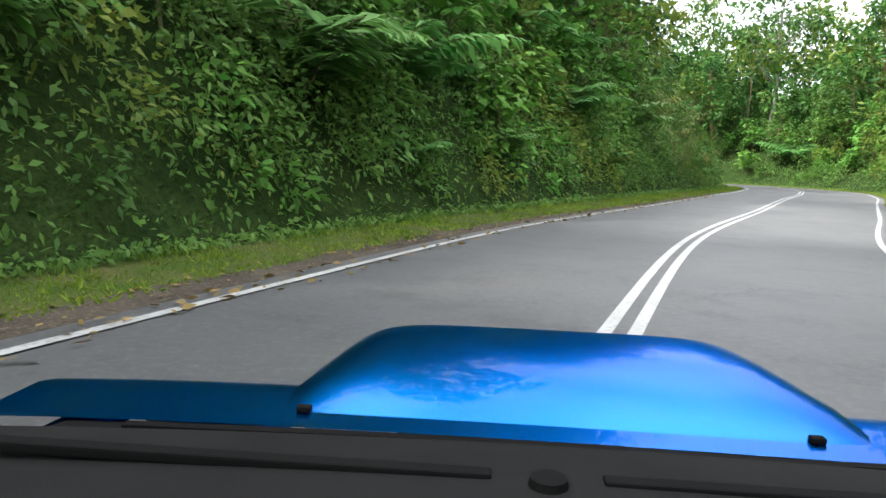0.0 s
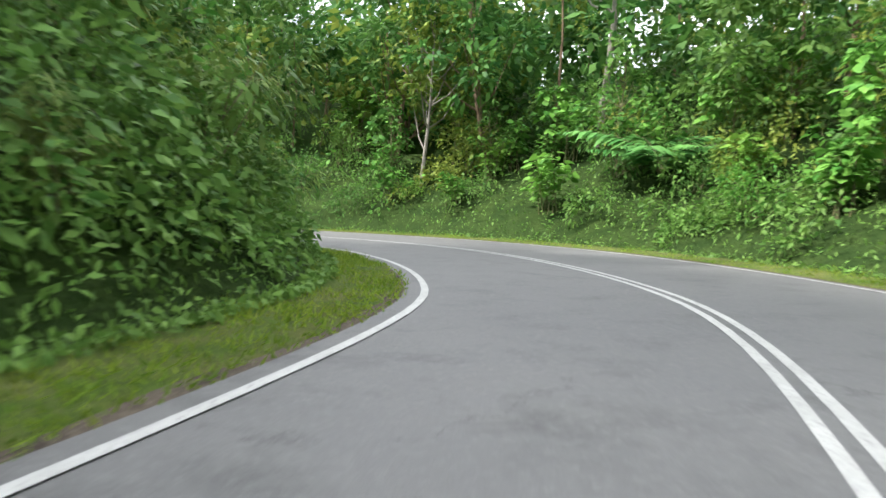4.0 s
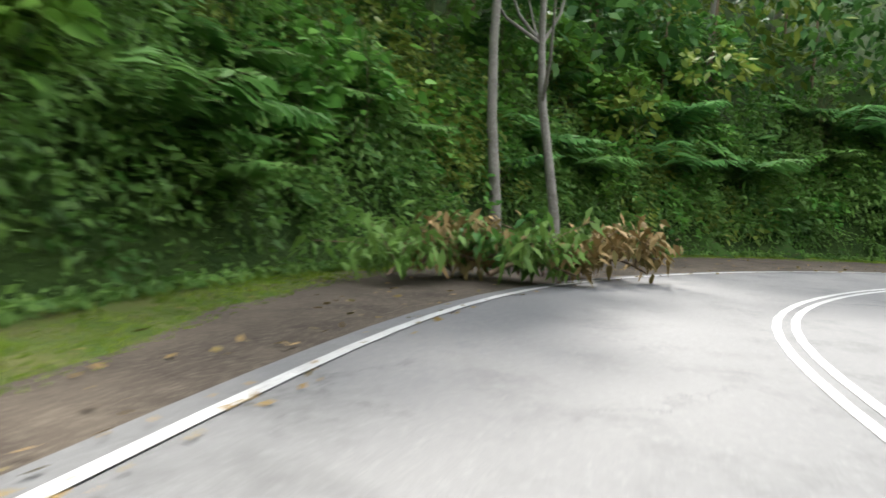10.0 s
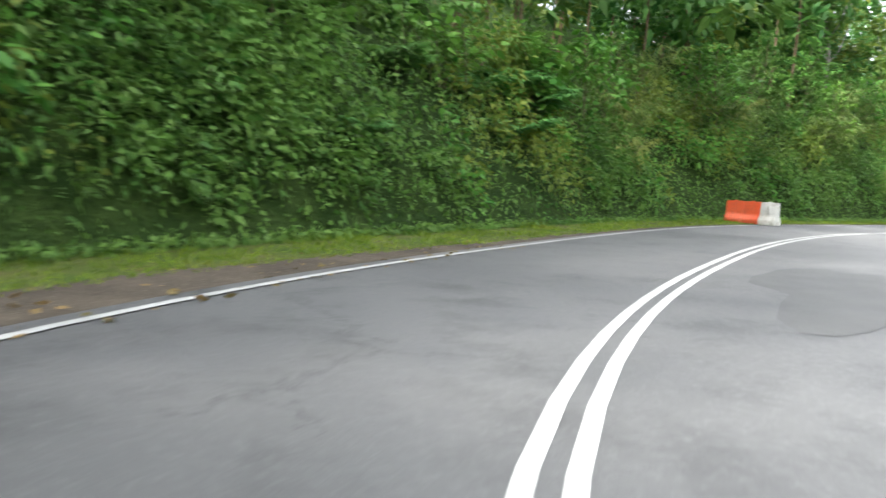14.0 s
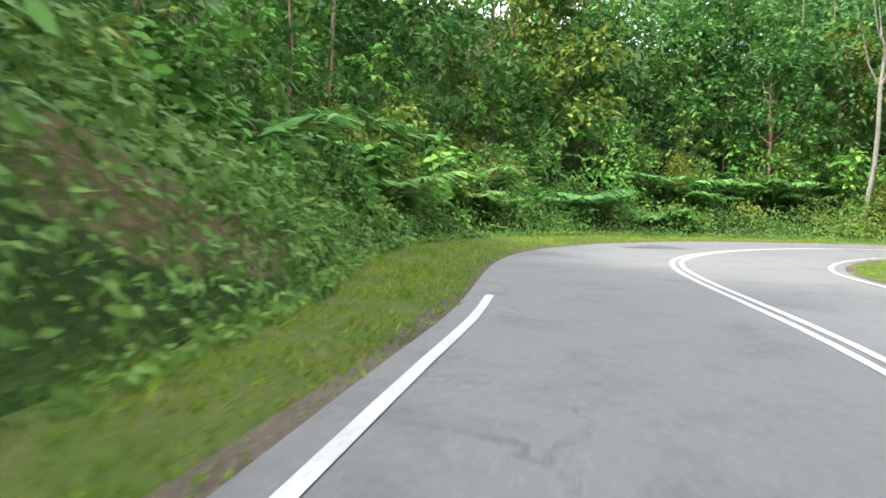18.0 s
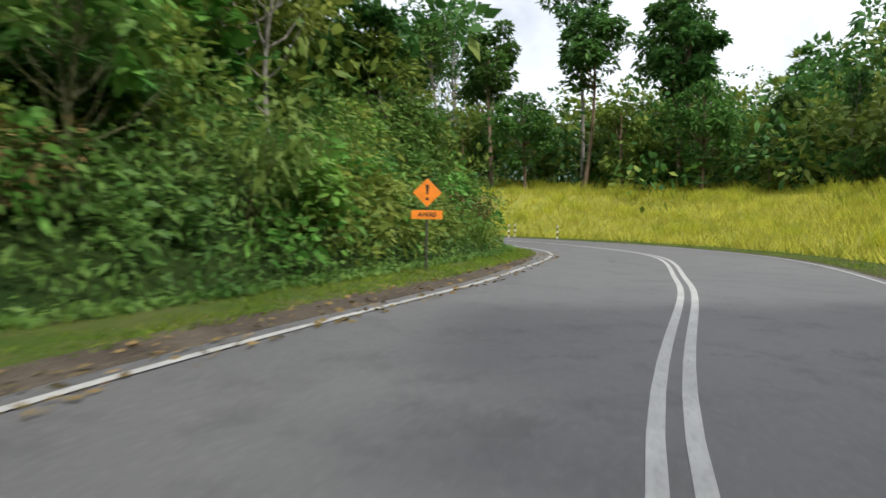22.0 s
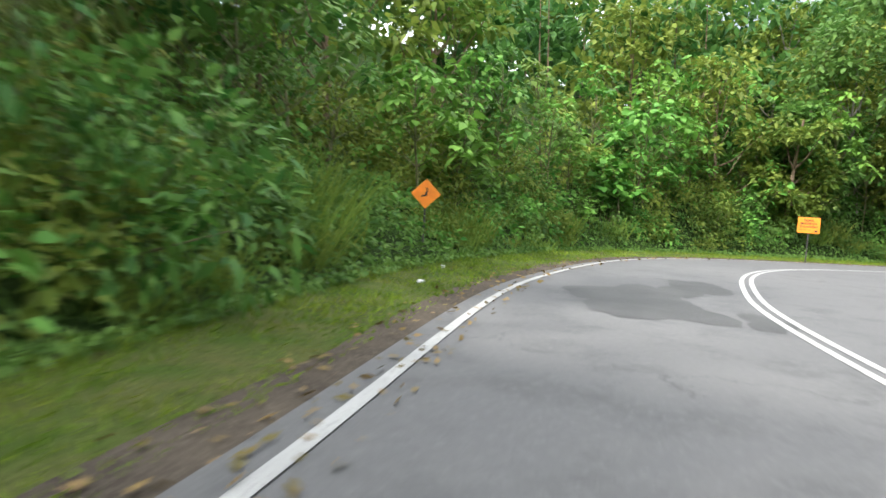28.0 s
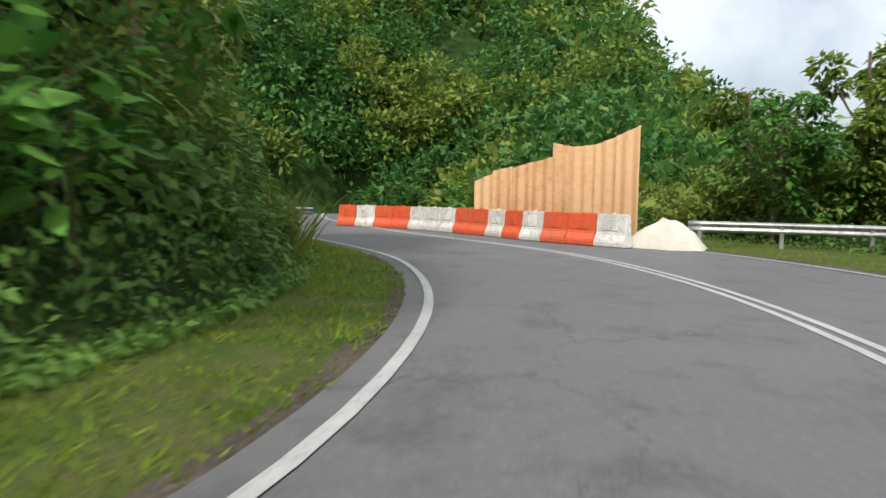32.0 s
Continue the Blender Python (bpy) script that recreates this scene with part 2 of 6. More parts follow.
def rod_bm(a, b, r1, r2=None, n=10):
    a, b = Vector(a), Vector(b)
    bm = bmesh.new()
    q = (b - a).to_track_quat("Z", "Y").to_matrix().to_4x4()
    bmesh.ops.create_cone(bm, cap_ends=True, segments=n, radius1=r1, radius2=r1 if r2 is None else r2, depth=(b - a).length,
                          matrix=Matrix.Translation((a + b) / 2) @ q)
    return bm


def sweep_bm(profile, path, closed=True):
    """A profile of (across, up) swept along plan points with heights."""
    bm = bmesh.new()
    rings = []
    for i, p in enumerate(path):
        d = np.array(path[min(i + 1, len(path) - 1)]) - np.array(path[max(i - 1, 0)])
        d = d / np.linalg.norm(d)
        nx, ny = d[1], -d[0]
        rings.append([bm.verts.new((p[0] + nx * a, p[1] + ny * a, p[2] + u)) for a, u in profile])
    k = len(profile)
    for r0, r1 in zip(rings, rings[1:]):
        for j in range(k if closed else k - 1):
            bm.faces.new((r0[j], r1[j], r1[(j + 1) % k], r0[(j + 1) % k]))
    if closed:
        bm.faces.new(rings[0][::-1])
        bm.faces.new(rings[-1])
    return bm


def tubes(lines_, radii, sides=5):
    """Tapered tubes along poly-lines: vertices and faces."""
    V, F, base = [], [], 0
    for pts, rad in zip(lines_, radii):
        pts = np.asarray(pts, float)
        d = np.gradient(pts, axis=0)
        d /= np.linalg.norm(d, axis=1)[:, None] + 1e-9
        ref = np.array([0.31, 0.95, 0.1])
        u = np.cross(d, ref)
        u /= np.linalg.norm(u, axis=1)[:, None] + 1e-9
        w = np.cross(d, u)
        k = len(pts)
        for i in range(k):
            r = rad[0] + (rad[1] - rad[0]) * i / (k - 1)
            for a in range(sides):
                ang = 2 * math.pi * a / sides
                V.append(pts[i] + r * (u[i] * math.cos(ang) + w[i] * math.sin(ang)))
        for i in range(k - 1):
            for a in range(sides):
                b2 = (a + 1) % sides
                F.append((base + i * sides + a, base + i * sides + b2, base + (i + 1) * sides + b2, base + (i + 1) * sides + a))
        base += k * sides
    return np.array(V), F


OUTLINES = {
    "spike": [],
    "lance": [(0.4, 0.5)],
    "blade": [(0.3, 0.5), (0.7, 0.33)],
    "oval": [(0.28, 0.44), (0.66, 0.42)],
    "heart": [(0.06, 0.36), (0.34, 0.52), (0.72, 0.32)],
}


def leaf_mesh(name, pos, direc, length, width, mat, shape, rng, droop=0.25, face=None, spread=0.45):
    """One mesh of leaves: where each springs, which way it points, its length and width."""
    n = len(pos)
    d = direc / (np.linalg.norm(direc, axis=1)[:, None] + 1e-9)
    up = np.array([0, 0, 1.0]) if face is None else face
    ref = up + rng.normal(size=(n, 3)) * spread
    u = np.cross(d, ref)
    u /= np.linalg.norm(u, axis=1)[:, None] + 1e-9
    L, W = length[:, None], width[:, None]
    st = OUTLINES[shape]
    cols = [pos] if st else [pos + u * W * 0.5, pos - u * W * 0.5]
    for t, w in st:
        mid = pos + d * L * t - np.array([0, 0, 1.0]) * L * droop * t * t
        cols += [mid + u * W * w, mid - u * W * w]
    cols.append(pos + d * L - np.array([0, 0, 1.0]) * L * droop)
    v = np.stack(cols, 1)
    k = v.shape[1]
    tri = [(0, 2, 1)] if st else []
    for i in range(len(st) - 1):
        a = 1 + 2 * i
        tri += [(a, a + 1, a + 3), (a, a + 3, a + 2)]
    a = 1 + 2 * (len(st) - 1)
    tri.append((a, a + 1, k - 1) if st else (0, 1, 2))
    tri = (np.arange(n)[:, None, None] * k + np.array(tri)[None]).reshape(-1, 3)
    me = bpy.data.meshes.new(name)
    v = v.reshape(-1, 3)
    me.vertices.add(len(v))
    me.vertices.foreach_set("co", v.astype(np.float32).ravel())
    me.loops.add(tri.size)
    me.loops.foreach_set("vertex_index", tri.astype(np.int32).ravel())
    me.polygons.add(len(tri))
    me.polygons.foreach_set("loop_start", np.arange(0, tri.size, 3, dtype=np.int32))
    me.update(calc_edges=True)
    me.materials.append(mat)
    return me


# ---- the road's line ----
ROAD = [
    (-9.79, -21.10), (-5.00, -10.10), (-0.33, 0.91), (4.35, 12.03), (10.21, 22.45), (16.06, 32.92),
    (22.09, 43.30), (26.89, 54.21), (25.77, 65.55), (18.32, 73.86), (7.19, 76.06), (-4.70, 75.14),
    (-16.50, 74.44), (-28.30, 73.76), (-39.44, 74.82), (-48.81, 81.69), (-53.84, 92.21), (-53.48, 103.63),
    (-47.84, 114.10), (-39.96, 123.16), (-30.04, 129.56), (-20.13, 136.23), (-12.47, 145.78), (-5.12, 155.43),
    (5.92, 159.96), (17.86, 158.41), (27.47, 151.07), (35.77, 141.77), (44.79, 133.87), (56.09, 131.67),
    (67.52, 135.84), (76.12, 144.90), (84.00, 154.62), (91.73, 164.47), (101.17, 171.58), (113.10, 172.54),
    (125.40, 171.27), (137.51, 169.79), (148.27, 172.86), (157.35, 180.84), (167.01, 188.08), (177.69, 193.52),
]
LEFT_W = [3.14, 3.16, 3.20, 3.18, 3.21, 3.28, 3.46, 3.61, 3.87, 3.81, 3.94, 3.84, 4.04, 3.98, 3.61, 3.44, 3.67, 3.75, 3.41, 3.44, 3.63, 3.85, 3.58, 3.42, 3.53, 3.77, 3.85, 3.56, 3.40, 3.40, 3.77, 3.81, 3.95, 3.95, 3.88, 3.40, 3.48, 3.71, 4.13, 3.93, 3.81, 3.74]
RIGHT_W = [2.96, 2.96, 2.96, 2.92, 3.29, 3.73, 3.97, 4.01, 4.12, 4.21, 4.37, 4.53, 4.34, 3.99, 3.68, 3.65, 3.64, 3.65, 3.66, 3.59, 3.62, 3.63, 3.47, 3.33, 3.49, 3.60, 3.75, 3.99, 4.32, 4.23, 3.91, 3.64, 3.56, 3.51, 3.47, 3.36, 3.27, 3.68, 3.76, 3.63, 3.59, 3.54]


def spline(values, n):
    """Catmull-Rom through the values, n steps a span."""
    v = np.array(values, float).reshape(len(values), -1)
    v = np.vstack([2 * v[0] - v[1], v, 2 * v[-1] - v[-2]])
    out = []
    for i in range(1, len(v) - 2):
        u = np.linspace(0, 1, n, endpoint=False)[:, None]
        a, b, c, d = v[i - 1], v[i], v[i + 1], v[i + 2]
        out.append(0.5 * (2 * b + (c - a) * u + (2 * a - 5 * b + 4 * c - d) * u ** 2 + (3 * b - a - 3 * c + d) * u ** 3))
    out.append(v[-2][None])
    return np.vstack(out)


STEPS = 12
line = spline(ROAD, STEPS)
left_w, right_w = spline(LEFT_W, STEPS)[:, 0], spline(RIGHT_W, STEPS)[:, 0]
tang = np.gradient(line, axis=0)
tang /= np.linalg.norm(tang, axis=1)[:, None]
side = np.stack([tang[:, 1], -tang[:, 0]], 1)          # to the right
run = np.r_[0, np.cumsum(np.linalg.norm(np.diff(line, axis=0), axis=1))]
n_all = len(line)

# stations: the second of the drive at which each place along the road is passed
pass_t, pass_s = [], []
for t, x, y, *_ in PATH:
    i = int(np.argmin((line[:, 0] - x) ** 2 + (line[:, 1] - y) ** 2))
    if not pass_s or run[i] > pass_s[-1] + 0.5:
        pass_t.append(t)
        pass_s.append(run[i])
pass_t = [pass_t[0] - pass_s[0] / 12.0] + pass_t + [pass_t[-1] + (run[-1] - pass_s[-1]) / 12.0]
pass_s = [0.0] + pass_s + [run[-1]]


def station(s):
    return np.interp(s, pass_s, pass_t)


def at_station(t):
    return float(np.interp(t, pass_t, pass_s))


def prof(table, s):
    return np.interp(station(s), [r[0] for r in table], [r[1] for r in table])


def at_road(s, off):
    """The plan place s metres along the road and off metres to the right of its middle."""
    x = np.interp(s, run, line[:, 0]) + off * np.interp(s, run, side[:, 0])
    y = np.interp(s, run, line[:, 1]) + off * np.interp(s, run, side[:, 1])
    return x, y


def off_road(x, y):
    """Distance from the road's middle (negative: left of it) and the place along it."""
    p = np.stack([np.ravel(x), np.ravel(y)], 1).astype(float)
    best, at = np.full(len(p), 1e9), np.zeros(len(p), int)
    for i in range(n_all):
        d = (p[:, 0] - line[i, 0]) ** 2 + (p[:, 1] - line[i, 1]) ** 2
        m = d < best
        best[m], at[m] = d[m], i
    rel = p - line[at]
    sgn = np.where((rel * side[at]).sum(1) < 0, -1.0, 1.0)
    return np.sqrt(best) * sgn, run[at]


# height of the thicket above the bank
WALL = {
    -1: [(-2, 8), (2.5, 8), (4, 5), (7, 4.5), (8.5, 4.5), (10, 5), (11, 8), (14.5, 8), (16, 5), (17.8, 5), (18.6, 2.8), (20, 3.2), (21, 6), (22.4, 6), (23.2, 2.6), (24.8, 2.4), (25.5, 5), (27, 6), (28.4, 5), (28.9, 2.2), (30.8, 2.4), (31.4, 6), (33, 6)],
    1: [(-2, 2.0), (2, 2.5), (3.5, 5), (8, 5), (10, 4), (14, 3), (16, 2.0), (19.5, 2.0), (20.6, 1.2), (21.5, 1.0), (22, 0), (26.6, 0), (27.0, 3), (28, 5), (29.4, 4), (30, 1.0), (33, 1.2)],
}

# cross-section along the drive: (second, metres)
VERGE = {
    -1: [(-2, 2.3), (2.7, 2.4), (4, 2.0), (7.2, 2.0), (8.2, 2.4), (10, 2.6), (10.8, 3.8), (11.5, 5.2), (12.5, 6.4), (13.3, 5.6), (14.2, 3.2), (15, 2.6), (16, 2.2),
         (17.5, 1.7), (18.3, 1.9), (18.9, 2.9), (19.6, 3.8), (21.3, 3.0), (22.3, 2.6), (23.1, 2.4), (23.8, 1.9), (25, 1.9), (27.3, 2.0), (29, 2.8), (30.4, 3.2), (31.8, 2.5), (32.8, 2.2)],
    1: [(-2, 2.2), (2.5, 2.6), (5, 1.9), (8, 1.8), (10, 2.5), (14, 2.5), (16, 3.0), (17, 3.6), (17.6, 5.2), (18.4, 4.6), (19.2, 2.5), (21, 3.0), (22.5, 3.5), (25, 3.5), (25.7, 2.0), (26.5, 2.0), (28, 2.5), (30, 3.5), (33, 4.0)],
}
DIRT = {
    -1: [(-2, 0.7), (2.5, 0.35), (4, 0.15), (7.5, 0.2), (9, 0.5), (10.3, 1.2), (10.8, 2.9), (11.5, 4.2), (12.5, 5.4), (13.3, 4.5), (14.2, 1.5), (15, 0.4), (16, 0.2), (17, 0.25),
         (18.4, 0.2), (20.5, 0.2), (21.5, 0.7), (22.8, 0.8), (24, 0.45), (25, 0.25), (27.5, 0.4), (29, 0.5), (30.8, 0.6), (32, 0.2)],
    1: [(-2, 0.15), (5, 0.15), (10, 0.15), (17, 0.2), (25, 0.2), (33, 0.25)],
}
BANK_H = {
    -1: [(-2, 5.0), (3, 4.5), (5, 2.5), (7, 3.5), (8, 5.5), (10, 4.5), (12, 4.5), (14, 6.0), (15, 5.0), (16, 3.0), (17.3, 5.0), (18, 4.0), (19, 1.6), (21, 2.0), (22.5, 3.0), (24, 1.5), (26, 2.0), (28, 2.5), (29, 1.2), (31, 2.5), (33, 2.5)],
    1: [(-2, 1.0), (2, 1.5), (3.5, 3.0), (8, 2.5), (10, 2.0), (14, 2.5), (16, 0.8), (18, 0.5), (20, 0.5), (22, 1.3), (24, 2.8), (25.6, 2.8), (26.5, 2.3), (27.0, 0.9), (28, 1.0), (30, 0.5), (33, 0.3)],
}
BANK_W = {-1: [(-2, 3.0), (18, 3.0), (19, 5.0), (21, 5.0), (22.5, 3.5), (33, 3.0)], 1: [(-2, 5.0), (3, 4.0), (20, 4.0), (22, 9.0), (25.0, 9.0), (25.7, 3.5), (26.6, 3.5), (33, 5.0)]}
HILL = {
    -1: [(-2, 0.5), (7, 0.6), (10, 0.75), (12, 0.7), (15, 0.55), (18, 0.5), (21, 0.45), (22.5, 0.3), (24, 0.3), (26, 0.35), (29, 0.4), (31, 0.35), (33, 0.3)],
    1: [(-2, 0.1), (1.5, 0.15), (2.6, 0.4), (4.5, 0.6), (9, 0.5), (14, 0.45), (18, 0.4), (20, 0.25), (21, 0.08), (22, 0.03), (25, 0.03), (26, 0.1), (27, 0.22), (29, 0.15), (30, 0.05), (33, 0.02)],
}
MOUNDS = ((232, 232, 26, 36), (285, 222, 26, 42), (262, 190, 9, 26))


def section(off, s):
    """The ground's height at off metres from the road's middle, s metres along it."""
    z = np.zeros(len(off))
    for sg, w in ((-1, left_w), (1, right_w)):
        a = np.abs(off) - np.interp(s, run, w)
        v, b = prof(VERGE[sg], s), prof(BANK_W[sg], s)
        h = prof(BANK_H[sg], s)
        q = np.clip((a - v) / b, 0, 1)
        zz = h * q ** 0.85 + np.clip(a - v - b, 0, 58 if sg < 0 else 28) * prof(HILL[sg], s) + np.where(a < v, 0.02 * np.clip(a, 0, 3), 0.05)
        z = np.where((off < 0) == (sg < 0), zz, z)
    return z


def mounds_z(x, y):
    z = np.zeros(np.shape(x))
    for mx, my, h, r in MOUNDS:
        z = z + h * np.exp(-((x - mx) ** 2 + (y - my) ** 2) / (2 * r * r))
    return z


def ground_z(x, y):
    d, s = off_road(x, y)
    x, y = np.ravel(x), np.ravel(y)
    return section(d, s) + mounds_z(x, y) * np.clip((np.abs(d) - 10) / 15, 0, 1), d, s


def ribbon(name, i0, i1, offs, zs, mat, parent=None, smooth=True):
    """A strip along the road between offsets (numbers, or arrays along the line)."""
    rows = []
    for o, z in zip(offs, zs):
        o = np.broadcast_to(np.asarray(o, float), (n_all,))[i0:i1]
        z = np.broadcast_to(np.asarray(z, float), (n_all,))[i0:i1]
        rows.append(np.column_stack([line[i0:i1] + side[i0:i1] * o[:, None], z]))
    n = i1 - i0
    f = [(k * n + i, k * n + i + 1, (k + 1) * n + i + 1, (k + 1) * n + i) for k in range(len(rows) - 1) for i in range(n - 1)]
    return mesh_ob(name, np.vstack(rows), f, mat, parent, smooth)


def index_at(t):
    return int(np.searchsorted(run, at_station(t)))


# ---- road and ground ----
road = tagged(new("road"), "asphalt country road of pale and dark worn stretches with white lines", "road", kind="structure")
ext = 0.3 + 0.6 * np.clip(1.2 - np.abs(station(run) - 24.6), 0, 0.6) / 0.6      # a paved shoulder in one bend
for t0, t1, mat in ((-9, 2.9, M_ASPHALT_D), (2.9, 14.0, M_ASPHALT), (14.0, 15.6, M_ASPHALT_D), (15.6, 50, M_ASPHALT)):
    a, b_ = max(0, index_at(t0)), min(n_all, index_at(t1) + 1)
    ribbon("carriageway", a, b_, [-left_w - ext, -left_w * 0.5, 0, right_w * 0.5, right_w + 0.3], [-0.01, 0, 0.0, 0, -0.01], mat, road)
for o in (-0.105, 0.105):
    ribbon("centre_line", 0, n_all, [o - 0.052, o + 0.052], [0.006, 0.006], M_PAINT, road)
# the left edge line is lost under grass for a stretch
for a, b in ((0, index_at(18.75)), (index_at(20.7), n_all)):
    ribbon("edge_line", a, b, [-left_w - 0.055, -left_w + 0.055], [0.005, 0.005], M_PAINT, road)
for a, b in ((0, index_at(9.6)), (index_at(9.9), index_at(24.8)), (index_at(28.2), n_all)):
    ribbon("edge_line", a, b, [right_w - 0.05, right_w + 0.05], [0.005, 0.005], M_PAINT, road)

wob = np.array([noise.noise((s * 0.35, 3.1, 0.0)) for s in run])
wob2 = np.array([noise.noise((s * 0.9, 7.7, 0.0)) for s in run])
for sg, w in ((-1, left_w), (1, right_w)):
    word = "left" if sg < 0 else "right"
    vg, dt, bw, bh, hl = (prof(tab[sg], run) for tab in (VERGE, DIRT, BANK_W, BANK_H, HILL))
    d_out = np.minimum(np.clip(dt * (1 + 0.35 * wob) + 0.15 * wob2, 0.08, None), vg - 0.55)
    tagged(ribbon("shoulder", 0, n_all, [sg * (w + 0.1), sg * (w + 0.3 + d_out * 0.5), sg * (w + 0.3 + d_out)], [-0.03, -0.006, -0.004], M_DIRT),
           "brown gravel and earth shoulder beside the asphalt", "shoulder", kind="structure")
    tagged(ribbon("verge", 0, n_all, [sg * (w + 0.25 + d_out * 0.85), sg * (w + 0.3 + d_out), sg * (w + np.maximum(vg, d_out + 0.5))], [-0.08, 0.012, 0.05], M_TURF),
           "green and yellow grass verge", "verge", kind="structure")
    vv = np.maximum(vg, d_out + 0.5)
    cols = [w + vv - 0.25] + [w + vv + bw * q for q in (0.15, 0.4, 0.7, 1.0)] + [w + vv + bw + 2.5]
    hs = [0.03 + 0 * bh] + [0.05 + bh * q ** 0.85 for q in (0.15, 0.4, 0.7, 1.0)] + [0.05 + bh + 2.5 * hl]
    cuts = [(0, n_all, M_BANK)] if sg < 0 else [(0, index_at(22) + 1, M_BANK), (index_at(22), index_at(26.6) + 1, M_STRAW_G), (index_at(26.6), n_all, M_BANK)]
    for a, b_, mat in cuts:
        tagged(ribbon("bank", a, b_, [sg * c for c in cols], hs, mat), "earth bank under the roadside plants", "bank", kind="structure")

# a face of cut earth at the inside of one bend
i0, i1 = index_at(18.1), index_at(19.1)
vg, bw, bh = (prof(tab[-1], run) for tab in (VERGE, BANK_W, BANK_H))
rough = np.array([noise.noise((s * 0.8, 1.0, 2.0)) for s in run])
fade = np.clip(np.minimum(np.arange(n_all) - i0, i1 - 1 - np.arange(n_all)) / 5.0, 0, 1) ** 0.7
qs = (0.0, 0.08, 0.2, 0.35, 0.5, 0.62)
tagged(ribbon("earth_cut", i0, i1, [-(left_w + vg + bw * (q + 0.03 * rough * (k % 2))) + 0.5 * fade - 0.38 - 0.2 * (k == 5) for k, q in enumerate(qs)], [(0.1 if q else -0.12) + bh * q ** 0.85 + 0.06 * rough for q in qs], M_ROCK),
       "reddish brown cut earth showing through the creepers", "earth bank", kind="structure")

gx, gy = np.meshgrid(np.arange(-190, 330, 3.0), np.arange(-150, 330, 3.0), indexing="ij")
gz, gd, gs = ground_z(gx, gy)
gz, gd = gz.reshape(gx.shape), np.abs(gd).reshape(gx.shape)
for _ in range(10):
    pad = np.pad(gz, 1, mode="edge")
    mean = sum(pad[a:a + gz.shape[0], b:b + gz.shape[1]] for a in range(3) for b in range(3)) / 9
    gz = gz + (mean - gz) * np.clip((gd - 16) / 8, 0, 1)
near = np.clip((16 - gd) / 4, 0, 1)
gz_low = gz - 1.2 * near - 0.15
nx_, ny_ = gx.shape
f = [(i * ny_ + j, (i + 1) * ny_ + j, (i + 1) * ny_ + j + 1, i * ny_ + j + 1) for i in range(nx_ - 1) for j in range(ny_ - 1)]
k0 = nx_ * ny_
vv = np.column_stack([gx.ravel(), gy.ravel(), np.where(gd.ravel() < 9, -0.6, gz_low.ravel())])
# the sheet goes on to the horizon
far = [(-2600, -2600), (2600, -2600), (2600, 2600), (-2600, 2600)]
vv = np.vstack([vv, [(x, y, 2.0) for x, y in far]])
for a in range(4):
    b = (a + 1) % 4
    edge_ids = {0: [i * ny_ for i in range(nx_)], 1: [(nx_ - 1) * ny_ + j for j in range(ny_)],
                2: [i * ny_ + ny_ - 1 for i in range(nx_ - 1, -1, -1)], 3: [j for j in range(ny_ - 1, -1, -1)]}[a]
    f.append(tuple([k0 + b, k0 + a] + edge_ids))
tagged(mesh_ob("ground", vv, f, M_FLOOR, smooth=True), "forest ground rising in wooded hills from the road", "ground", kind="structure")


def floor_z(x, y):
    """The height of the ground sheet away from the road."""
    i, j = np.clip((np.asarray(x) + 190) / 3.0, 0, nx_ - 1.001), np.clip((np.asarray(y) + 150) / 3.0, 0, ny_ - 1.001)
    a, b = i.astype(int), j.astype(int)
    u, v = i - a, j - b
    return (gz[a, b] * (1 - u) * (1 - v) + gz[a + 1, b] * u * (1 - v) + gz[a, b + 1] * (1 - u) * v + gz[a + 1, b + 1] * u * v)


# dark repairs in the asphalt
def road_patch(t, off, rx, ry, seed):
    rg = np.random.default_rng(seed)
    s = at_station(t)
    x, y = at_road(s, off)
    i = int(np.searchsorted(run, s))
    tx, sx = tang[i], side[i]
    k = 26
    ang = np.linspace(0, 2 * np.pi, k, endpoint=False)
    r = 1 + 0.2 * np.sin(ang * 3 + seed) + 0.14 * np.sin(ang * 5 + 2 * seed) + rg.normal(size=k) * 0.06
    p = np.array([x, y])[None] + (np.cos(ang) * r * rx)[:, None] * tx + (np.sin(ang) * r * ry)[:, None] * sx
    v = np.vstack([np.column_stack([p, np.full(k, 0.004)]), [[x, y, 0.005]]])
    mesh_ob("asphalt_patch", v, [(a, (a + 1) % k, k) for a in range(k)], M_PATCH, road)


for row in ((28.75, -2.1, 1.6, 1.0, 1), (28.95, -0.9, 1.2, 0.45, 2), (28.6, -0.3, 0.9, 0.3, 3), (30.9, 1.6, 0.7, 0.5, 4), (30.7, 1.9, 1.1, 0.3, 5), (23.6, -1.6, 0.5, 0.12, 6), (31.7, -1.4, 0.6, 0.1, 7),
            (28.65, -1.7, 1.7, 0.9, 8), (28.9, -1.1, 1.8, 0.6, 9), (19.8, -2.0, 1.5, 0.7, 10), (14.9, 1.8, 3.0, 1.0, 11), (16.9, -1.2, 2.6, 0.8, 12), (17.6, 0.6, 2.0, 0.6, 13)):
    road_patch(*row)

# ---- plants, built once each ----
rng = np.random.default_rng(11)


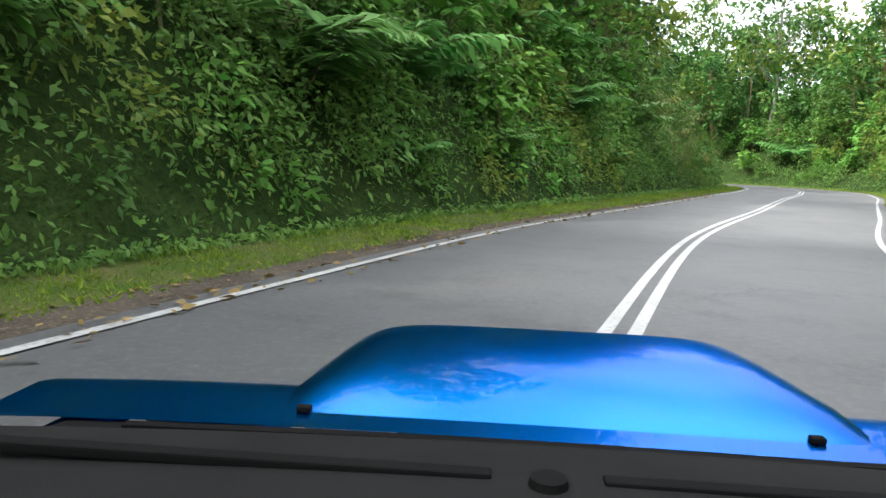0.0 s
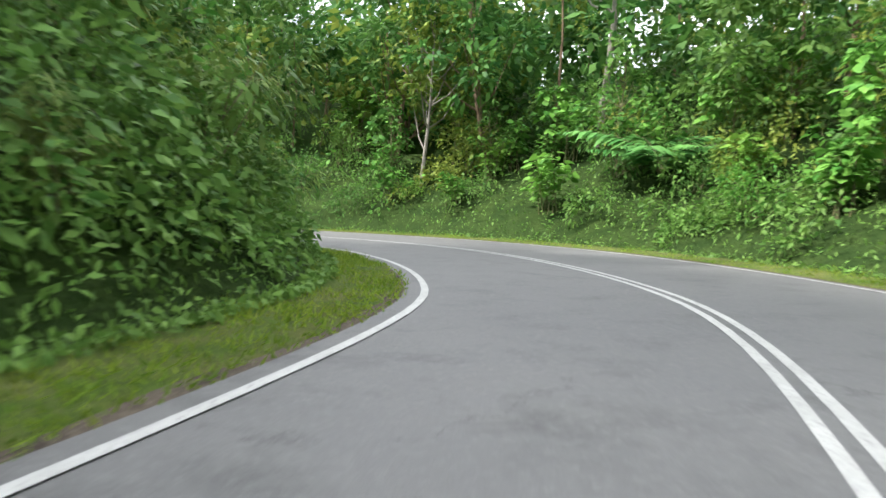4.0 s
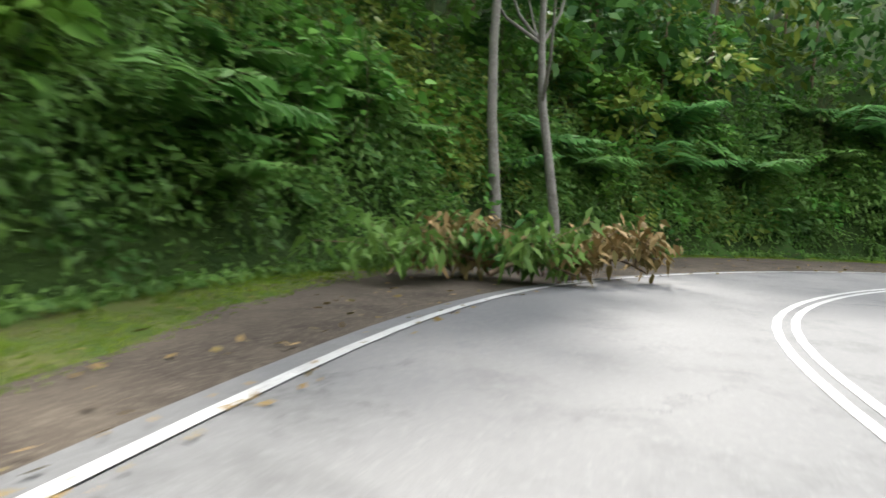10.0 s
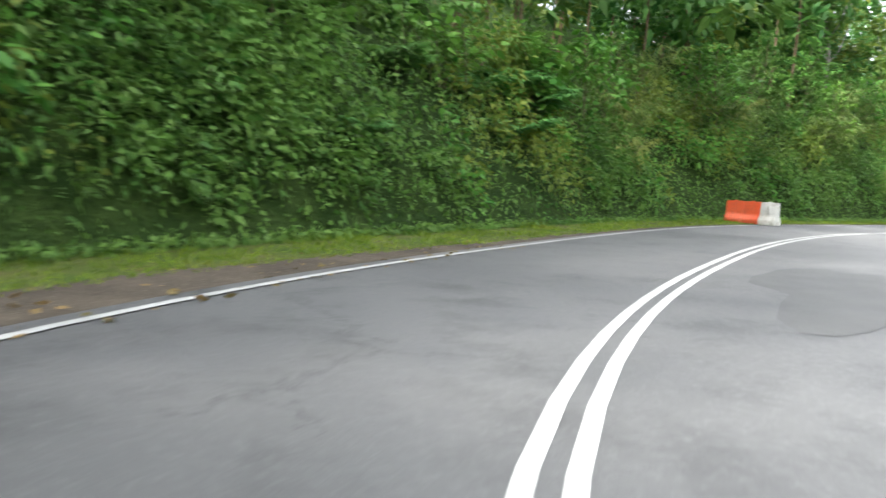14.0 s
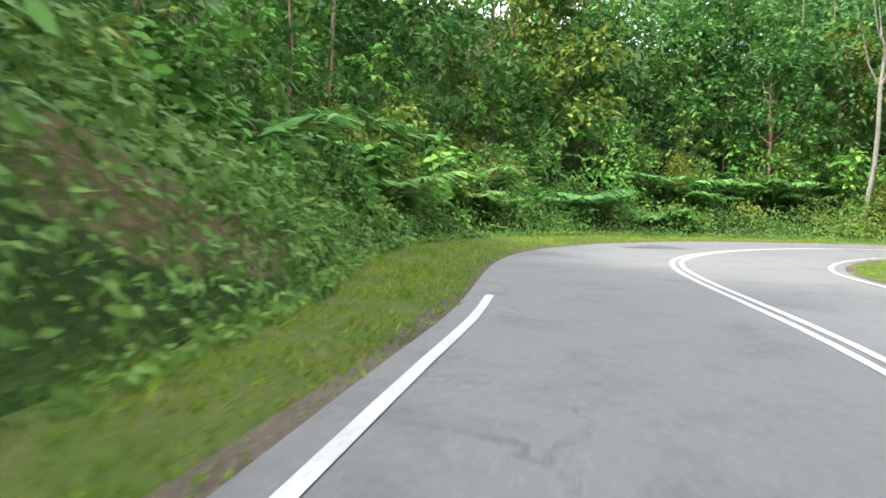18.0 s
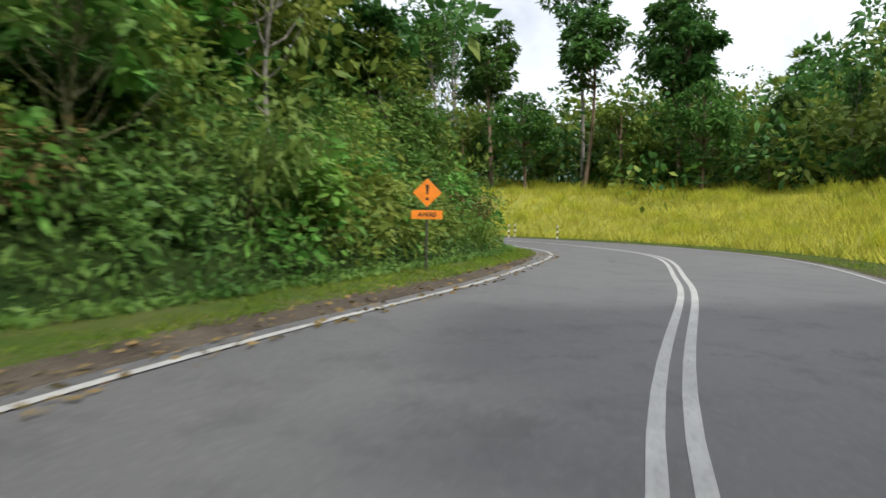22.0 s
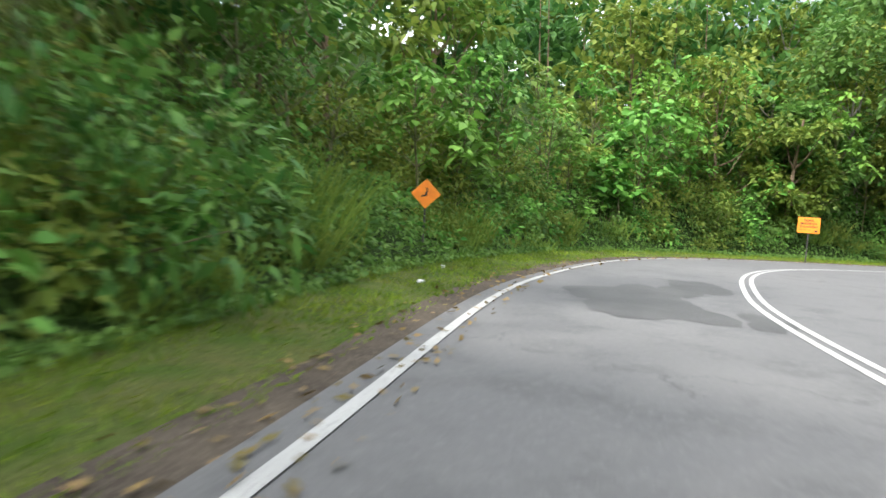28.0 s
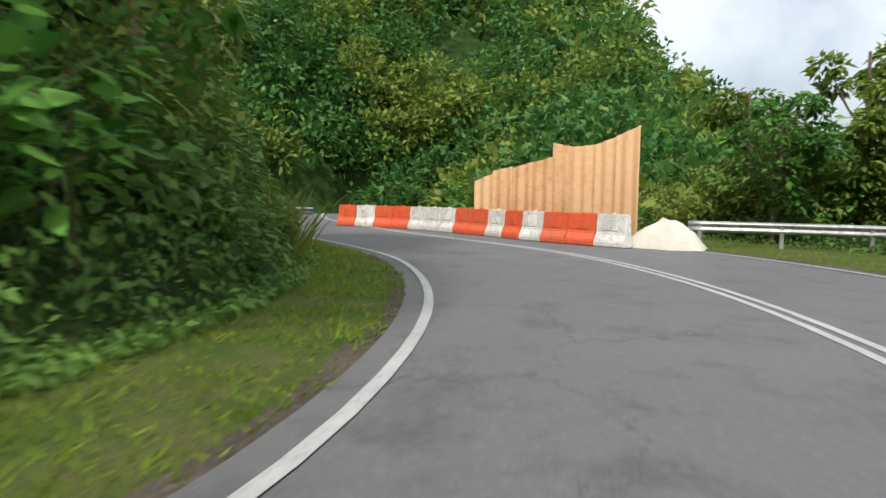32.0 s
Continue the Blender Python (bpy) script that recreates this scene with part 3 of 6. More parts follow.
def plant(name, stems, leaf_me, stem_mat, label, category, apart=""):
    """A plant: an empty at its foot with stems and foliage under it."""
    ob = new(name)
    ob.empty_display_size = 0.1
    if stems is not None:
        v, fc = stems[:2]
        if apart:
            for pts, rad in zip(*stems[2:]):
                mesh_ob(apart, *tubes([pts], [rad], 3), stem_mat, ob, True)
        else:
            mesh_ob("stem", v, fc, stem_mat, ob, True)
    fo = new("foliage", leaf_me)
    fo.parent = ob
    return tagged(ob, label, category)


def arch(base, az, out, height, n=7, sag=0.6):
    """A stem that rises from base and bends outwards."""
    u = np.linspace(0, 1, n)
    h = np.array([math.cos(az), math.sin(az)])
    p = np.zeros((n, 3))
    p[:, :2] = np.asarray(base)[:2] + h[None] * (out * u ** 1.6)[:, None]
    p[:, 2] = base[2] + height * (u - sag * 0.5 * u ** 2.6)
    return p


def broad_shrub(seed, h=2.6, stems_n=9, per=30, leaf=0.34):
    rg = np.random.default_rng(seed)
    L, R, P, D = [], [], [], []
    for _ in range(stems_n):
        az, out = rg.uniform(0, 6.28), rg.uniform(0.3, 1.5)
        p = arch(rg.normal(size=3) * [0.25, 0.25, 0], az, out, h * rg.uniform(0.55, 1.1), 7, 0.3)
        L.append(p)
        R.append((0.03, 0.008))
        for _ in range(per):
            u = rg.uniform(0.25, 1.0) ** 0.7
            q = p[min(int(u * 6), 5)] + (p[min(int(u * 6), 5) + 1] - p[min(int(u * 6), 5)]) * (u * 6 % 1)
            a = rg.uniform(0, 6.28)
            d = np.array([math.cos(a), math.sin(a), rg.uniform(-0.25, 0.5)])
            P.append(q + d * rg.uniform(0.05, 0.4))
            D.append(d + [0, 0, -0.15])
    P, D = np.array(P), np.array(D)
    n = len(P)
    ln = rg.uniform(0.6, 1.15, n) * leaf
    me = leaf_mesh("foliage", P, D, ln, ln * rg.uniform(0.62, 0.85, n), M_BROAD, "heart", rg, 0.3)
    return plant("broadleaf_shrub", tubes(L, R, 3), me, M_STEM, "broadleaf shrub with large bright green heart-shaped leaves", "shrub")


def bush(seed, h=2.0, w=1.3, n=650, leaf=0.23, mat=None, name="bush", label="dense small-leaved green bush by the road"):
    rg = np.random.default_rng(seed)
    c = rg.normal(size=(9, 3)) * [w * 0.42, w * 0.42, h * 0.2] + [0, 0, h * 0.5]
    c[:, 2] = np.clip(c[:, 2], h * 0.2, h * 0.9)
    rad = rg.uniform(0.35, 0.6, 9) * min(w, h * 0.6)
    k = rg.integers(0, 9, n)
    v = rg.normal(size=(n, 3))
    v /= np.linalg.norm(v, axis=1)[:, None]
    P = c[k] + v * (rad[k] * rg.uniform(0.45, 1.08, n) ** 0.6)[:, None]
    P[:, 2] = np.abs(P[:, 2])
    D = v + rg.normal(size=(n, 3)) * 0.5 + [0, 0, 0.1]
    ln = rg.uniform(0.6, 1.4, n) * leaf
    me = leaf_mesh("foliage", P, D, ln, ln * rg.uniform(0.34, 0.5, n), mat or M_BUSH, "lance", rg, 0.25)
    L = [np.linspace(rg.normal(size=3) * [0.12, 0.12, 0], q, 4) for q in c]
    return plant(name, tubes(L, [(0.025, 0.008)] * 9, 3), me, M_STEM, label, "bush")


def fern(seed, fronds=13, size=1.7, name="fern", label="large arching fern with feathered green fronds"):
    rg = np.random.default_rng(seed)
    L, P, D, LN, F_ = [], [], [], [], []
    for i in range(fronds):
        az = i * 2.4 + rg.normal() * 0.2
        ln = size * rg.uniform(0.65, 1.1)
        p = arch((0, 0, 0.15), az, ln * rg.uniform(0.7, 1.0), ln * rg.uniform(0.6, 0.95), 12, 1.0)
        L.append(p)
        t = np.gradient(p, axis=0)
        for u in np.linspace(0.2, 0.99, 20):
            a = u * 10.99
            k = int(a)
            q = p[k] + (p[min(k + 1, 11)] - p[k]) * (a - k)
            tg = t[k] / np.linalg.norm(t[k])
            s = np.cross(tg, [0, 0, 1.0])
            s /= np.linalg.norm(s) + 1e-9
            for sg in (-1, 1):
                P.append(q)
                D.append(s * sg + tg * 0.45 + rg.normal(size=3) * 0.08)
                LN.append(ln * 0.34 * math.sin(math.pi * (0.12 + 0.86 * u)) ** 0.7)
    P, D, LN = np.array(P), np.array(D), np.array(LN)
    me = leaf_mesh("foliage", P, D, LN, LN * 0.27, M_FERN, "lance", rg, 0.35, spread=0.2)
    return plant(name, tubes(L, [(0.008 * size, 0.004)] * fronds, 3), me, M_STEM, label, "palm" if "palm" in name else "fern")


def bamboo(seed, h=3.6, culms=16, per=55):
    rg = np.random.default_rng(seed)
    L, R, P, D, LN = [], [], [], [], []
    for _ in range(culms):
        az = rg.uniform(0, 6.28)
        p = arch(rg.normal(size=3) * [0.3, 0.3, 0], az, h * rg.uniform(0.15, 0.6), h * rg.uniform(0.7, 1.1), 7, 0.8)
        L.append(p)
        R.append((0.018, 0.004))
        for _ in range(per):
            u = rg.uniform(0.2, 1.0) * 5.99
            k = int(u)
            q = p[k] + (p[k + 1] - p[k]) * (u - k)
            a = rg.normal() * 0.9 + az
            d = np.array([math.cos(a), math.sin(a), rg.uniform(-0.6, 0.35)])
            P.append(q + d * rg.uniform(0, 0.25))
            D.append(d)
            LN.append(rg.uniform(0.2, 0.42))
    P, D, LN = np.array(P), np.array(D), np.array(LN)
    me = leaf_mesh("foliage", P, D, LN, LN * rg.uniform(0.11, 0.17, len(P)), M_BAMBOO, "lance", rg, 0.55)
    return plant("bamboo_clump", (None, None, L, R), me, M_STEM, "arching bamboo clump with narrow drooping leaves", "bamboo", "culm")


def reeds(seed, h=1.2, n=110, mat=None, w=0.45, label="tuft of tall green roadside grass"):
    rg = np.random.default_rng(seed)
    a = rg.uniform(0, 6.28, n)
    P = np.column_stack([rg.normal(size=(n, 2)) * w * 0.6, np.zeros(n)])
    D = np.column_stack([np.cos(a) * rg.uniform(0.1, 0.7, n), np.sin(a) * rg.uniform(0.1, 0.7, n), np.ones(n)])
    ln = h * rg.uniform(0.5, 1.2, n)
    face = np.column_stack([np.cos(a + 1.57), np.sin(a + 1.57), 0.2 * np.ones(n)])
    me = leaf_mesh("foliage", P, D, ln, rg.uniform(0.018, 0.035, n), mat or M_REED, "blade", rg, 0.3, face, 0.3)
    return plant("grass_tuft", None, me, None, label, "grass")


def tree(seed, h=13.0, crown=4.2, clumps=16, n=1500, leaf=0.52, mat=None, bark=None, low=0.5, radius=0.18, label="tall rainforest tree with a pale slender trunk"):
    rg = np.random.default_rng(seed)
    lean = rg.normal(size=2) * 0.35
    z = np.linspace(-0.6, h * 0.93, 9)
    trunk = np.column_stack([lean[0] * (z / h) ** 2 + 0.12 * np.sin(z * 0.7 + seed), lean[1] * (z / h) ** 2 + 0.12 * np.cos(z * 0.6), z])
    L, R = [trunk], [(radius, radius * 0.3)]
    C, RC = [], []
    for i in range(clumps):
        u = low + (1 - low) * (i + 0.5) / clumps
        zc = h * u
        k = trunk[min(int(u * 8.5), 8)]
        az = i * 2.4 + rg.normal() * 0.4
        r = crown * (1 - 0.75 * ((u - low) / (1 - low)) ** 1.6) * rg.uniform(0.45, 1.0)
        c = np.array([k[0] + math.cos(az) * r, k[1] + math.sin(az) * r, zc + rg.uniform(-0.3, 0.8) + 0.12 * r])
        C.append(c)
        RC.append(crown * rg.uniform(0.22, 0.42))
        s = trunk[max(0, min(int((u - 0.12) * 8.5), 8))]
        L.append(np.array([s, s + (c - s) * [0.4, 0.4, 0.25], s + (c - s) * [0.75, 0.75, 0.7], c]))
        R.append((radius * 0.38, 0.015))
    C, RC = np.array(C), np.array(RC)
    k = rg.integers(0, clumps, n)
    v = rg.normal(size=(n, 3))
    v /= np.linalg.norm(v, axis=1)[:, None]
    P = C[k] + v * [1, 1, 0.6] * (RC[k] * rg.uniform(0.2, 1.12, n) ** 0.55)[:, None]
    D = v * [1, 1, 0.4] + rg.normal(size=(n, 3)) * 0.45
    ln = rg.uniform(0.6, 1.3, n) * leaf
    me = leaf_mesh("crown", P, D, ln, ln * rg.uniform(0.42, 0.62, n), mat or M_TREE, "lance", rg, 0.25)
    ob = new("tree")
    v2, f2 = tubes(L, R, 6)
    mesh_ob("trunk", v2, f2, bark or M_BARK, ob, True)
    cr = new("crown", me)
    cr.parent = ob
    return tagged(ob, label, "tree")


def emergent(seed, h=17.0, crown=3.4, low=0.55, mat=None, bark=None, clumps=28, n=5000, leaf=0.46, label="tall forest tree with a bare trunk and rounded dark crown"):
    """A tall tree whose rounded crown is made of many dense clumps on forked limbs."""
    rg = np.random.default_rng(seed)
    z = np.linspace(-0.6, h * 0.9, 9)
    trunk = np.column_stack([0.25 * np.sin(z * 0.25 + seed), 0.2 * np.cos(z * 0.3 + seed), z])
    L, R, C, RC = [trunk], [(0.2, 0.07)], [], []
    mid, half = h * (low + 1) / 2, h * (1 - low) / 2
    for i in range(clumps):
        v = rg.normal(size=3)
        v /= np.linalg.norm(v)
        c = np.array([trunk[7, 0], trunk[7, 1], mid]) + v * [crown, crown, half] * rg.uniform(0.5, 0.95)
        C.append(c)
        RC.append(crown * rg.uniform(0.2, 0.36))
        s = trunk[max(3, min(int((c[2] - 1.2) / h * 8.5), 8))]
        L.append(np.array([s, s + (c - s) * [0.45, 0.45, 0.3], c]))
        R.append((0.06, 0.015))
    C, RC = np.array(C), np.array(RC)
    k = rg.integers(0, clumps, n)
    v = rg.normal(size=(n, 3)) + [0, 0, 0.3]
    v /= np.linalg.norm(v, axis=1)[:, None]
    P = C[k] + v * [1, 1, 0.65] * (RC[k] * rg.uniform(0.55, 1.08, n))[:, None]
    ln = rg.uniform(0.6, 1.3, n) * leaf
    me = leaf_mesh("crown", P, v * [1, 1, 0.4] + rg.normal(size=(n, 3)) * 0.4, ln, ln * rg.uniform(0.45, 0.65, n), mat or M_TREE, "lance", rg, 0.25)
    ob = new("tree")
    mesh_ob("trunk", *tubes(L, R, 6), bark or M_BARK_D, ob, True)
    new("crown", me).parent = ob
    return tagged(ob, label, "tree")


def young_tree(seed, h=5.5, crown=2.0, clusters=22, per=14, leaf=0.36, mat=None, label="young forest tree with big drooping heart-shaped leaves"):
    """A slender sapling whose branches end in rosettes of large leaves, with gaps between them."""
    rg = np.random.default_rng(seed)
    z = np.linspace(-0.4, h * 0.95, 8)
    trunk = np.column_stack([0.3 * (z / h) ** 2 + 0.06 * np.sin(z * 1.3 + seed), 0.06 * np.cos(z * 1.1 + seed), z])
    L, R, P, D = [trunk], [(0.055, 0.02)], [], []
    for i in range(clusters):
        u = 0.42 + 0.58 * (i + rg.uniform(0, 1)) / clusters
        s = trunk[min(int((u - 0.1) * 7), 7)]
        az = i * 2.4 + rg.normal() * 0.35
        r = crown * (1.0 - 0.7 * max(0.0, u - 0.55) / 0.45) * rg.uniform(0.4, 1.05)
        c = np.array([trunk[7, 0] * u + math.cos(az) * r, math.sin(az) * r, h * u + 0.12 * r + rg.normal() * 0.2])
        L.append(np.array([s, s + (c - s) * [0.5, 0.5, 0.35], c]))
        R.append((0.018, 0.006))
        for j in range(per):
            a = j * 2.4 + rg.normal() * 0.3
            d = np.array([math.cos(a), math.sin(a), rg.uniform(-0.55, 0.35)])
            P.append(c + d * rg.uniform(0.04, 0.32) + [0, 0, rg.normal() * 0.1])
            D.append(d)
    P, D = np.array(P), np.array(D)
    n = len(P)
    ln = leaf * rg.uniform(0.55, 1.2, n)
    me = leaf_mesh("crown", P, D, ln, ln * rg.uniform(0.6, 0.85, n), mat or M_BROAD, "heart", rg, 0.4, spread=0.3)
    ob = new("young_tree")
    mesh_ob("trunk", *tubes(L, R, 5), M_STEM, ob, True)
    new("crown", me).parent = ob
    return tagged(ob, label, "tree")


KINDS = {
    "tall": [emergent(101), emergent(102, 15.0, 2.8, 0.5), emergent(103, 18.0, 2.4, 0.6, None, M_BARK, 18, 2200, 0.44, "tall forest tree with a thin open crown"), emergent(104, 8.5, 2.8, 0.12, M_TREE_Y, None, 26, 4200, 0.4, "rounded yellow-green tree at the clearing's edge"), emergent(105, 10.0, 3.0, 0.2, M_BUSH, None, 26, 4200, 0.4, "rounded dark green tree at the clearing's edge")],
    "young": [young_tree(91), young_tree(92, 4.4, 1.7, 18, 14, 0.42), young_tree(93, 6.4, 2.3, 26, 13, 0.32), young_tree(94, 5.2, 2.0, 24, 16, 0.26, M_BUSH, "young forest tree with layered mid-green leaves")],
    "broad": [broad_shrub(21), broad_shrub(22, 3.2, 10, 30, 0.4), broad_shrub(23, 2.2, 8, 26, 0.3)],
    "bush": [bush(31, 2.0, 1.3, 850, 0.17), bush(32, 2.6, 1.6, 950, 0.2), bush(33, 1.5, 1.2, 850, 0.14), bush(34, 2.2, 1.5, 800, 0.22, M_TREE_Y), bush(35, 1.6, 1.1, 850, 0.15, M_BROAD)],
    "fern": [fern(41), fern(42, 11, 2.1), fern(43, 15, 1.4)],
    "dry": [bush(36, 1.8, 1.3, 700, 0.17, M_DEAD, "dry_bush", "withered brown bush among the green scrub"), bush(37, 1.3, 1.0, 600, 0.15, M_DEAD, "dry_bush", "withered brown bush among the green scrub")],
    "palm": [fern(44, 12, 3.0, "wild_palm", "wild palm with long feathered green fronds"), fern(45, 10, 3.7, "wild_palm", "wild palm with long feathered green fronds")],
    "bamboo": [bamboo(51, 3.6, 12, 75), bamboo(52, 4.4, 12, 75), bamboo(53, 2.8, 11, 65)],
    "reed": [reeds(61), reeds(62, 1.6, 120), reeds(63, 0.9, 100)],
    "straw": [reeds(71, 1.0, 120, M_STRAW, 0.6, "tuft of golden sunlit grass"), reeds(72, 0.8, 120, M_STRAW, 0.7, "tuft of golden sunlit grass"), reeds(73, 1.3, 110, M_STRAW, 0.5, "tuft of golden sunlit grass")],
    "tree": [tree(81), tree(82, 16.0, 4.8, 18, 1600, 0.55), tree(83, 11.0, 3.8, 15, 1450, 0.5, None, M_BARK_D, 0.4, 0.15, "rainforest tree with a brown trunk and dense crown"),
             tree(84, 9.0, 3.6, 15, 1500, 0.46, None, M_BARK_D, 0.22, 0.13, "leafy forest tree with crown down to the ground")],
    "yellow": [tree(85, 9.0, 3.8, 15, 1500, 0.46, M_TREE_Y, M_BARK_D, 0.2, 0.13, "yellow-green sunlit tree at the forest edge"), tree(86, 12.0, 3.9, 15, 1500, 0.48, M_TREE_Y, M_BARK, 0.45, 0.15, "yellow-green tree with a pale trunk")],
    "thin": [tree(87, 19.0, 3.4, 13, 900, 0.5, None, M_BARK, 0.62, 0.2, "tall thin tree with an open crown against the sky"), tree(88, 17.0, 4.0, 14, 1000, 0.5, M_TREE, M_BARK, 0.55, 0.2, "tall thin tree with an open crown against the sky")],
}
used = {}
GROUPS = {"broad": "broadleaf shrubs along the road", "bush": "bushes along the road", "fern": "ferns on the bank", "palm": "wild palms on the bank", "dry": "withered bushes", "bamboo": "bamboo along the road", "reed": "grass tufts on the verge",
          "straw": "golden grass in the clearing", "tree": "forest trees", "yellow": "forest trees", "thin": "tall trees", "young": "young trees at the forest edge", "tall": "tall trees behind the clearing"}


count, overflow = {}, {}
CAP = {"broad": 270, "bush": 280, "fern": 270, "palm": 80, "dry": 40, "bamboo": 270, "reed": 290, "straw": 130, "tree": 180, "yellow": 90, "thin": 60, "young": 290, "tall": 130}


def place(kind, x, y, z, scale, turn, which=None):
    protos = KINDS[kind]
    p = protos[int(rng.integers(len(protos))) if which is None else which]
    m = pose(x, y, z, rng.normal() * 4, rng.normal() * 4, turn)
    count[kind] = count.get(kind, 0) + 1
    if count[kind] > CAP[kind]:
        overflow.setdefault(kind, []).append((p, m @ Matrix.Scale(scale, 4)))
        return None
    if p not in used:
        used[p] = True
        ob = p
        ob.matrix_basis = m
    else:
        ob = copy_thing(p, m)
    ob.scale = (scale, scale, scale * float(rng.uniform(0.9, 1.15)))
    tagged(ob, group=GROUPS[kind])
    return ob


# places kept free of plants: x, y, radius
CLEAR = [(39.3, 145.3, 1.3), (38.3, 143.3, 1.2), (55.8, 137.3, 1.9), (54.4, 137.1, 1.5), (53.0, 136.9, 0.9), (51.6, 136.8, 0.9), (87.7, 169.7, 1.2), (86.5, 167.8, 1.3), (108.9, 176.3, 1.6), (107.6, 175.0, 1.5), (132.8, 174.7, 1.3), (131.0, 174.1, 1.5), (153.3, 169.6, 2.5), (154.9, 175.0, 3), (158.7, 179.3, 3), (158.7, 175.0, 3), (-41.3, 128.2, 2.4), (-7.0, 149.2, 1.5), (-7.5, 146.8, 1.5), (-8.0, 144.4, 1.5), (-8.3, 142.0, 1.5), (-8.4, 139.9, 1.5), (-9.2, 138.0, 1.2)]

def keep_off(x, y, r=1.0):
    """True where a sign, rail or barrier needs its free view."""
    bad = np.zeros(np.shape(x), bool)
    for cx, cy, cr in CLEAR:
        bad |= (np.asarray(x) - cx) ** 2 + (np.asarray(y) - cy) ** 2 < (cr * r) ** 2
    return bad


# which plants grow where: seconds of the drive, side, mix, plants a metre, depth of the belt
BELTS = [
    (-2, 3, -1, {"broad": 0.3, "bush": 0.3, "fern": 0.25, "palm": 0.15}, 2.4, 4.5),
    (3, 7.3, -1, {"bamboo": 0.6, "bush": 0.4}, 1.9, 4.5),
    (7.3, 10.3, -1, {"bamboo": 0.4, "bush": 0.5, "reed": 0.1}, 2.2, 5.0),
    (10.3, 14.3, -1, {"fern": 0.35, "bush": 0.15, "broad": 0.32, "palm": 0.18}, 3.4, 4.0),
    (14.3, 15.8, -1, {"fern": 0.4, "broad": 0.3, "bush": 0.3}, 2.2, 4.5),
    (15.8, 18.2, -1, {"bamboo": 0.4, "bush": 0.6}, 2.0, 4.5),
    (18.2, 21, -1, {"broad": 0.25, "fern": 0.25, "bush": 0.3, "palm": 0.2}, 2.4, 6.0),
    (21, 23, -1, {"bush": 0.5, "fern": 0.3, "broad": 0.2}, 2.2, 4.5),
    (23, 24.8, -1, {"reed": 0.3, "bush": 0.6, "fern": 0.1}, 2.2, 4.0),
    (24.5, 26.3, -1, {"reed": 1.0}, 1.3, 2.0),
    (28.0, 29.6, -1, {"reed": 1.0}, 2.4, 2.0),
    (30.5, 31.7, -1, {"reed": 1.0}, 2.6, 2.0),
    (24.8, 27, -1, {"broad": 0.3, "bush": 0.4, "bamboo": 0.3}, 1.9, 4.5),
    (27, 28.6, -1, {"bamboo": 0.4, "bush": 0.5, "reed": 0.1}, 2.0, 4.5),
    (28.6, 29.8, -1, {"reed": 0.35, "bush": 0.4, "broad": 0.25}, 2.4, 5.0),
    (29.8, 30.9, -1, {"broad": 0.5, "bush": 0.35, "reed": 0.15}, 2.4, 5.0),
    (30.9, 34.5, -1, {"bush": 0.5, "reed": 0.2, "broad": 0.3}, 2.0, 4.5),
    (-2, 4, 1, {"bush": 0.7, "reed": 0.2, "broad": 0.1}, 1.3, 6.0),
    (4, 8.2, 1, {"palm": 0.08, "bush": 0.5, "broad": 0.42}, 2.2, 7.0),
    (8.2, 11, 1, {"bush": 0.7, "bamboo": 0.3}, 1.4, 6.0),
    (11, 15.5, 1, {"bush": 0.6, "broad": 0.2, "fern": 0.2}, 0.7, 6.0),
    (15.5, 20.5, 1, {"broad": 0.35, "bush": 0.65}, 1.5, 6.0),
    (20.5, 22.0, 1, {"bush": 0.5, "reed": 0.5}, 0.7, 4.0),
    (22.0, 26.5, 1, {"straw": 1.0}, 4.5, 12.0),
    (26.6, 27.2, 1, {"bush": 0.8, "broad": 0.2}, 2.2, 6.0),
    (27.2, 29.5, 1, {"broad": 0.5, "bush": 0.4, "reed": 0.1}, 2.0, 6.0),
    (29.5, 32, 1, {"reed": 0.4, "bush": 0.6}, 0.9, 6.0),
    (32, 36.0, 1, {"bush": 0.7, "broad": 0.3}, 1.6, 6.0),
]
SIZE = {"broad": (0.75, 1.25), "bush": (0.75, 1.3), "fern": (0.8, 1.35), "palm": (0.75, 1.15), "bamboo": (0.75, 1.15), "reed": (0.7, 1.3), "straw": (0.8, 1.3)}
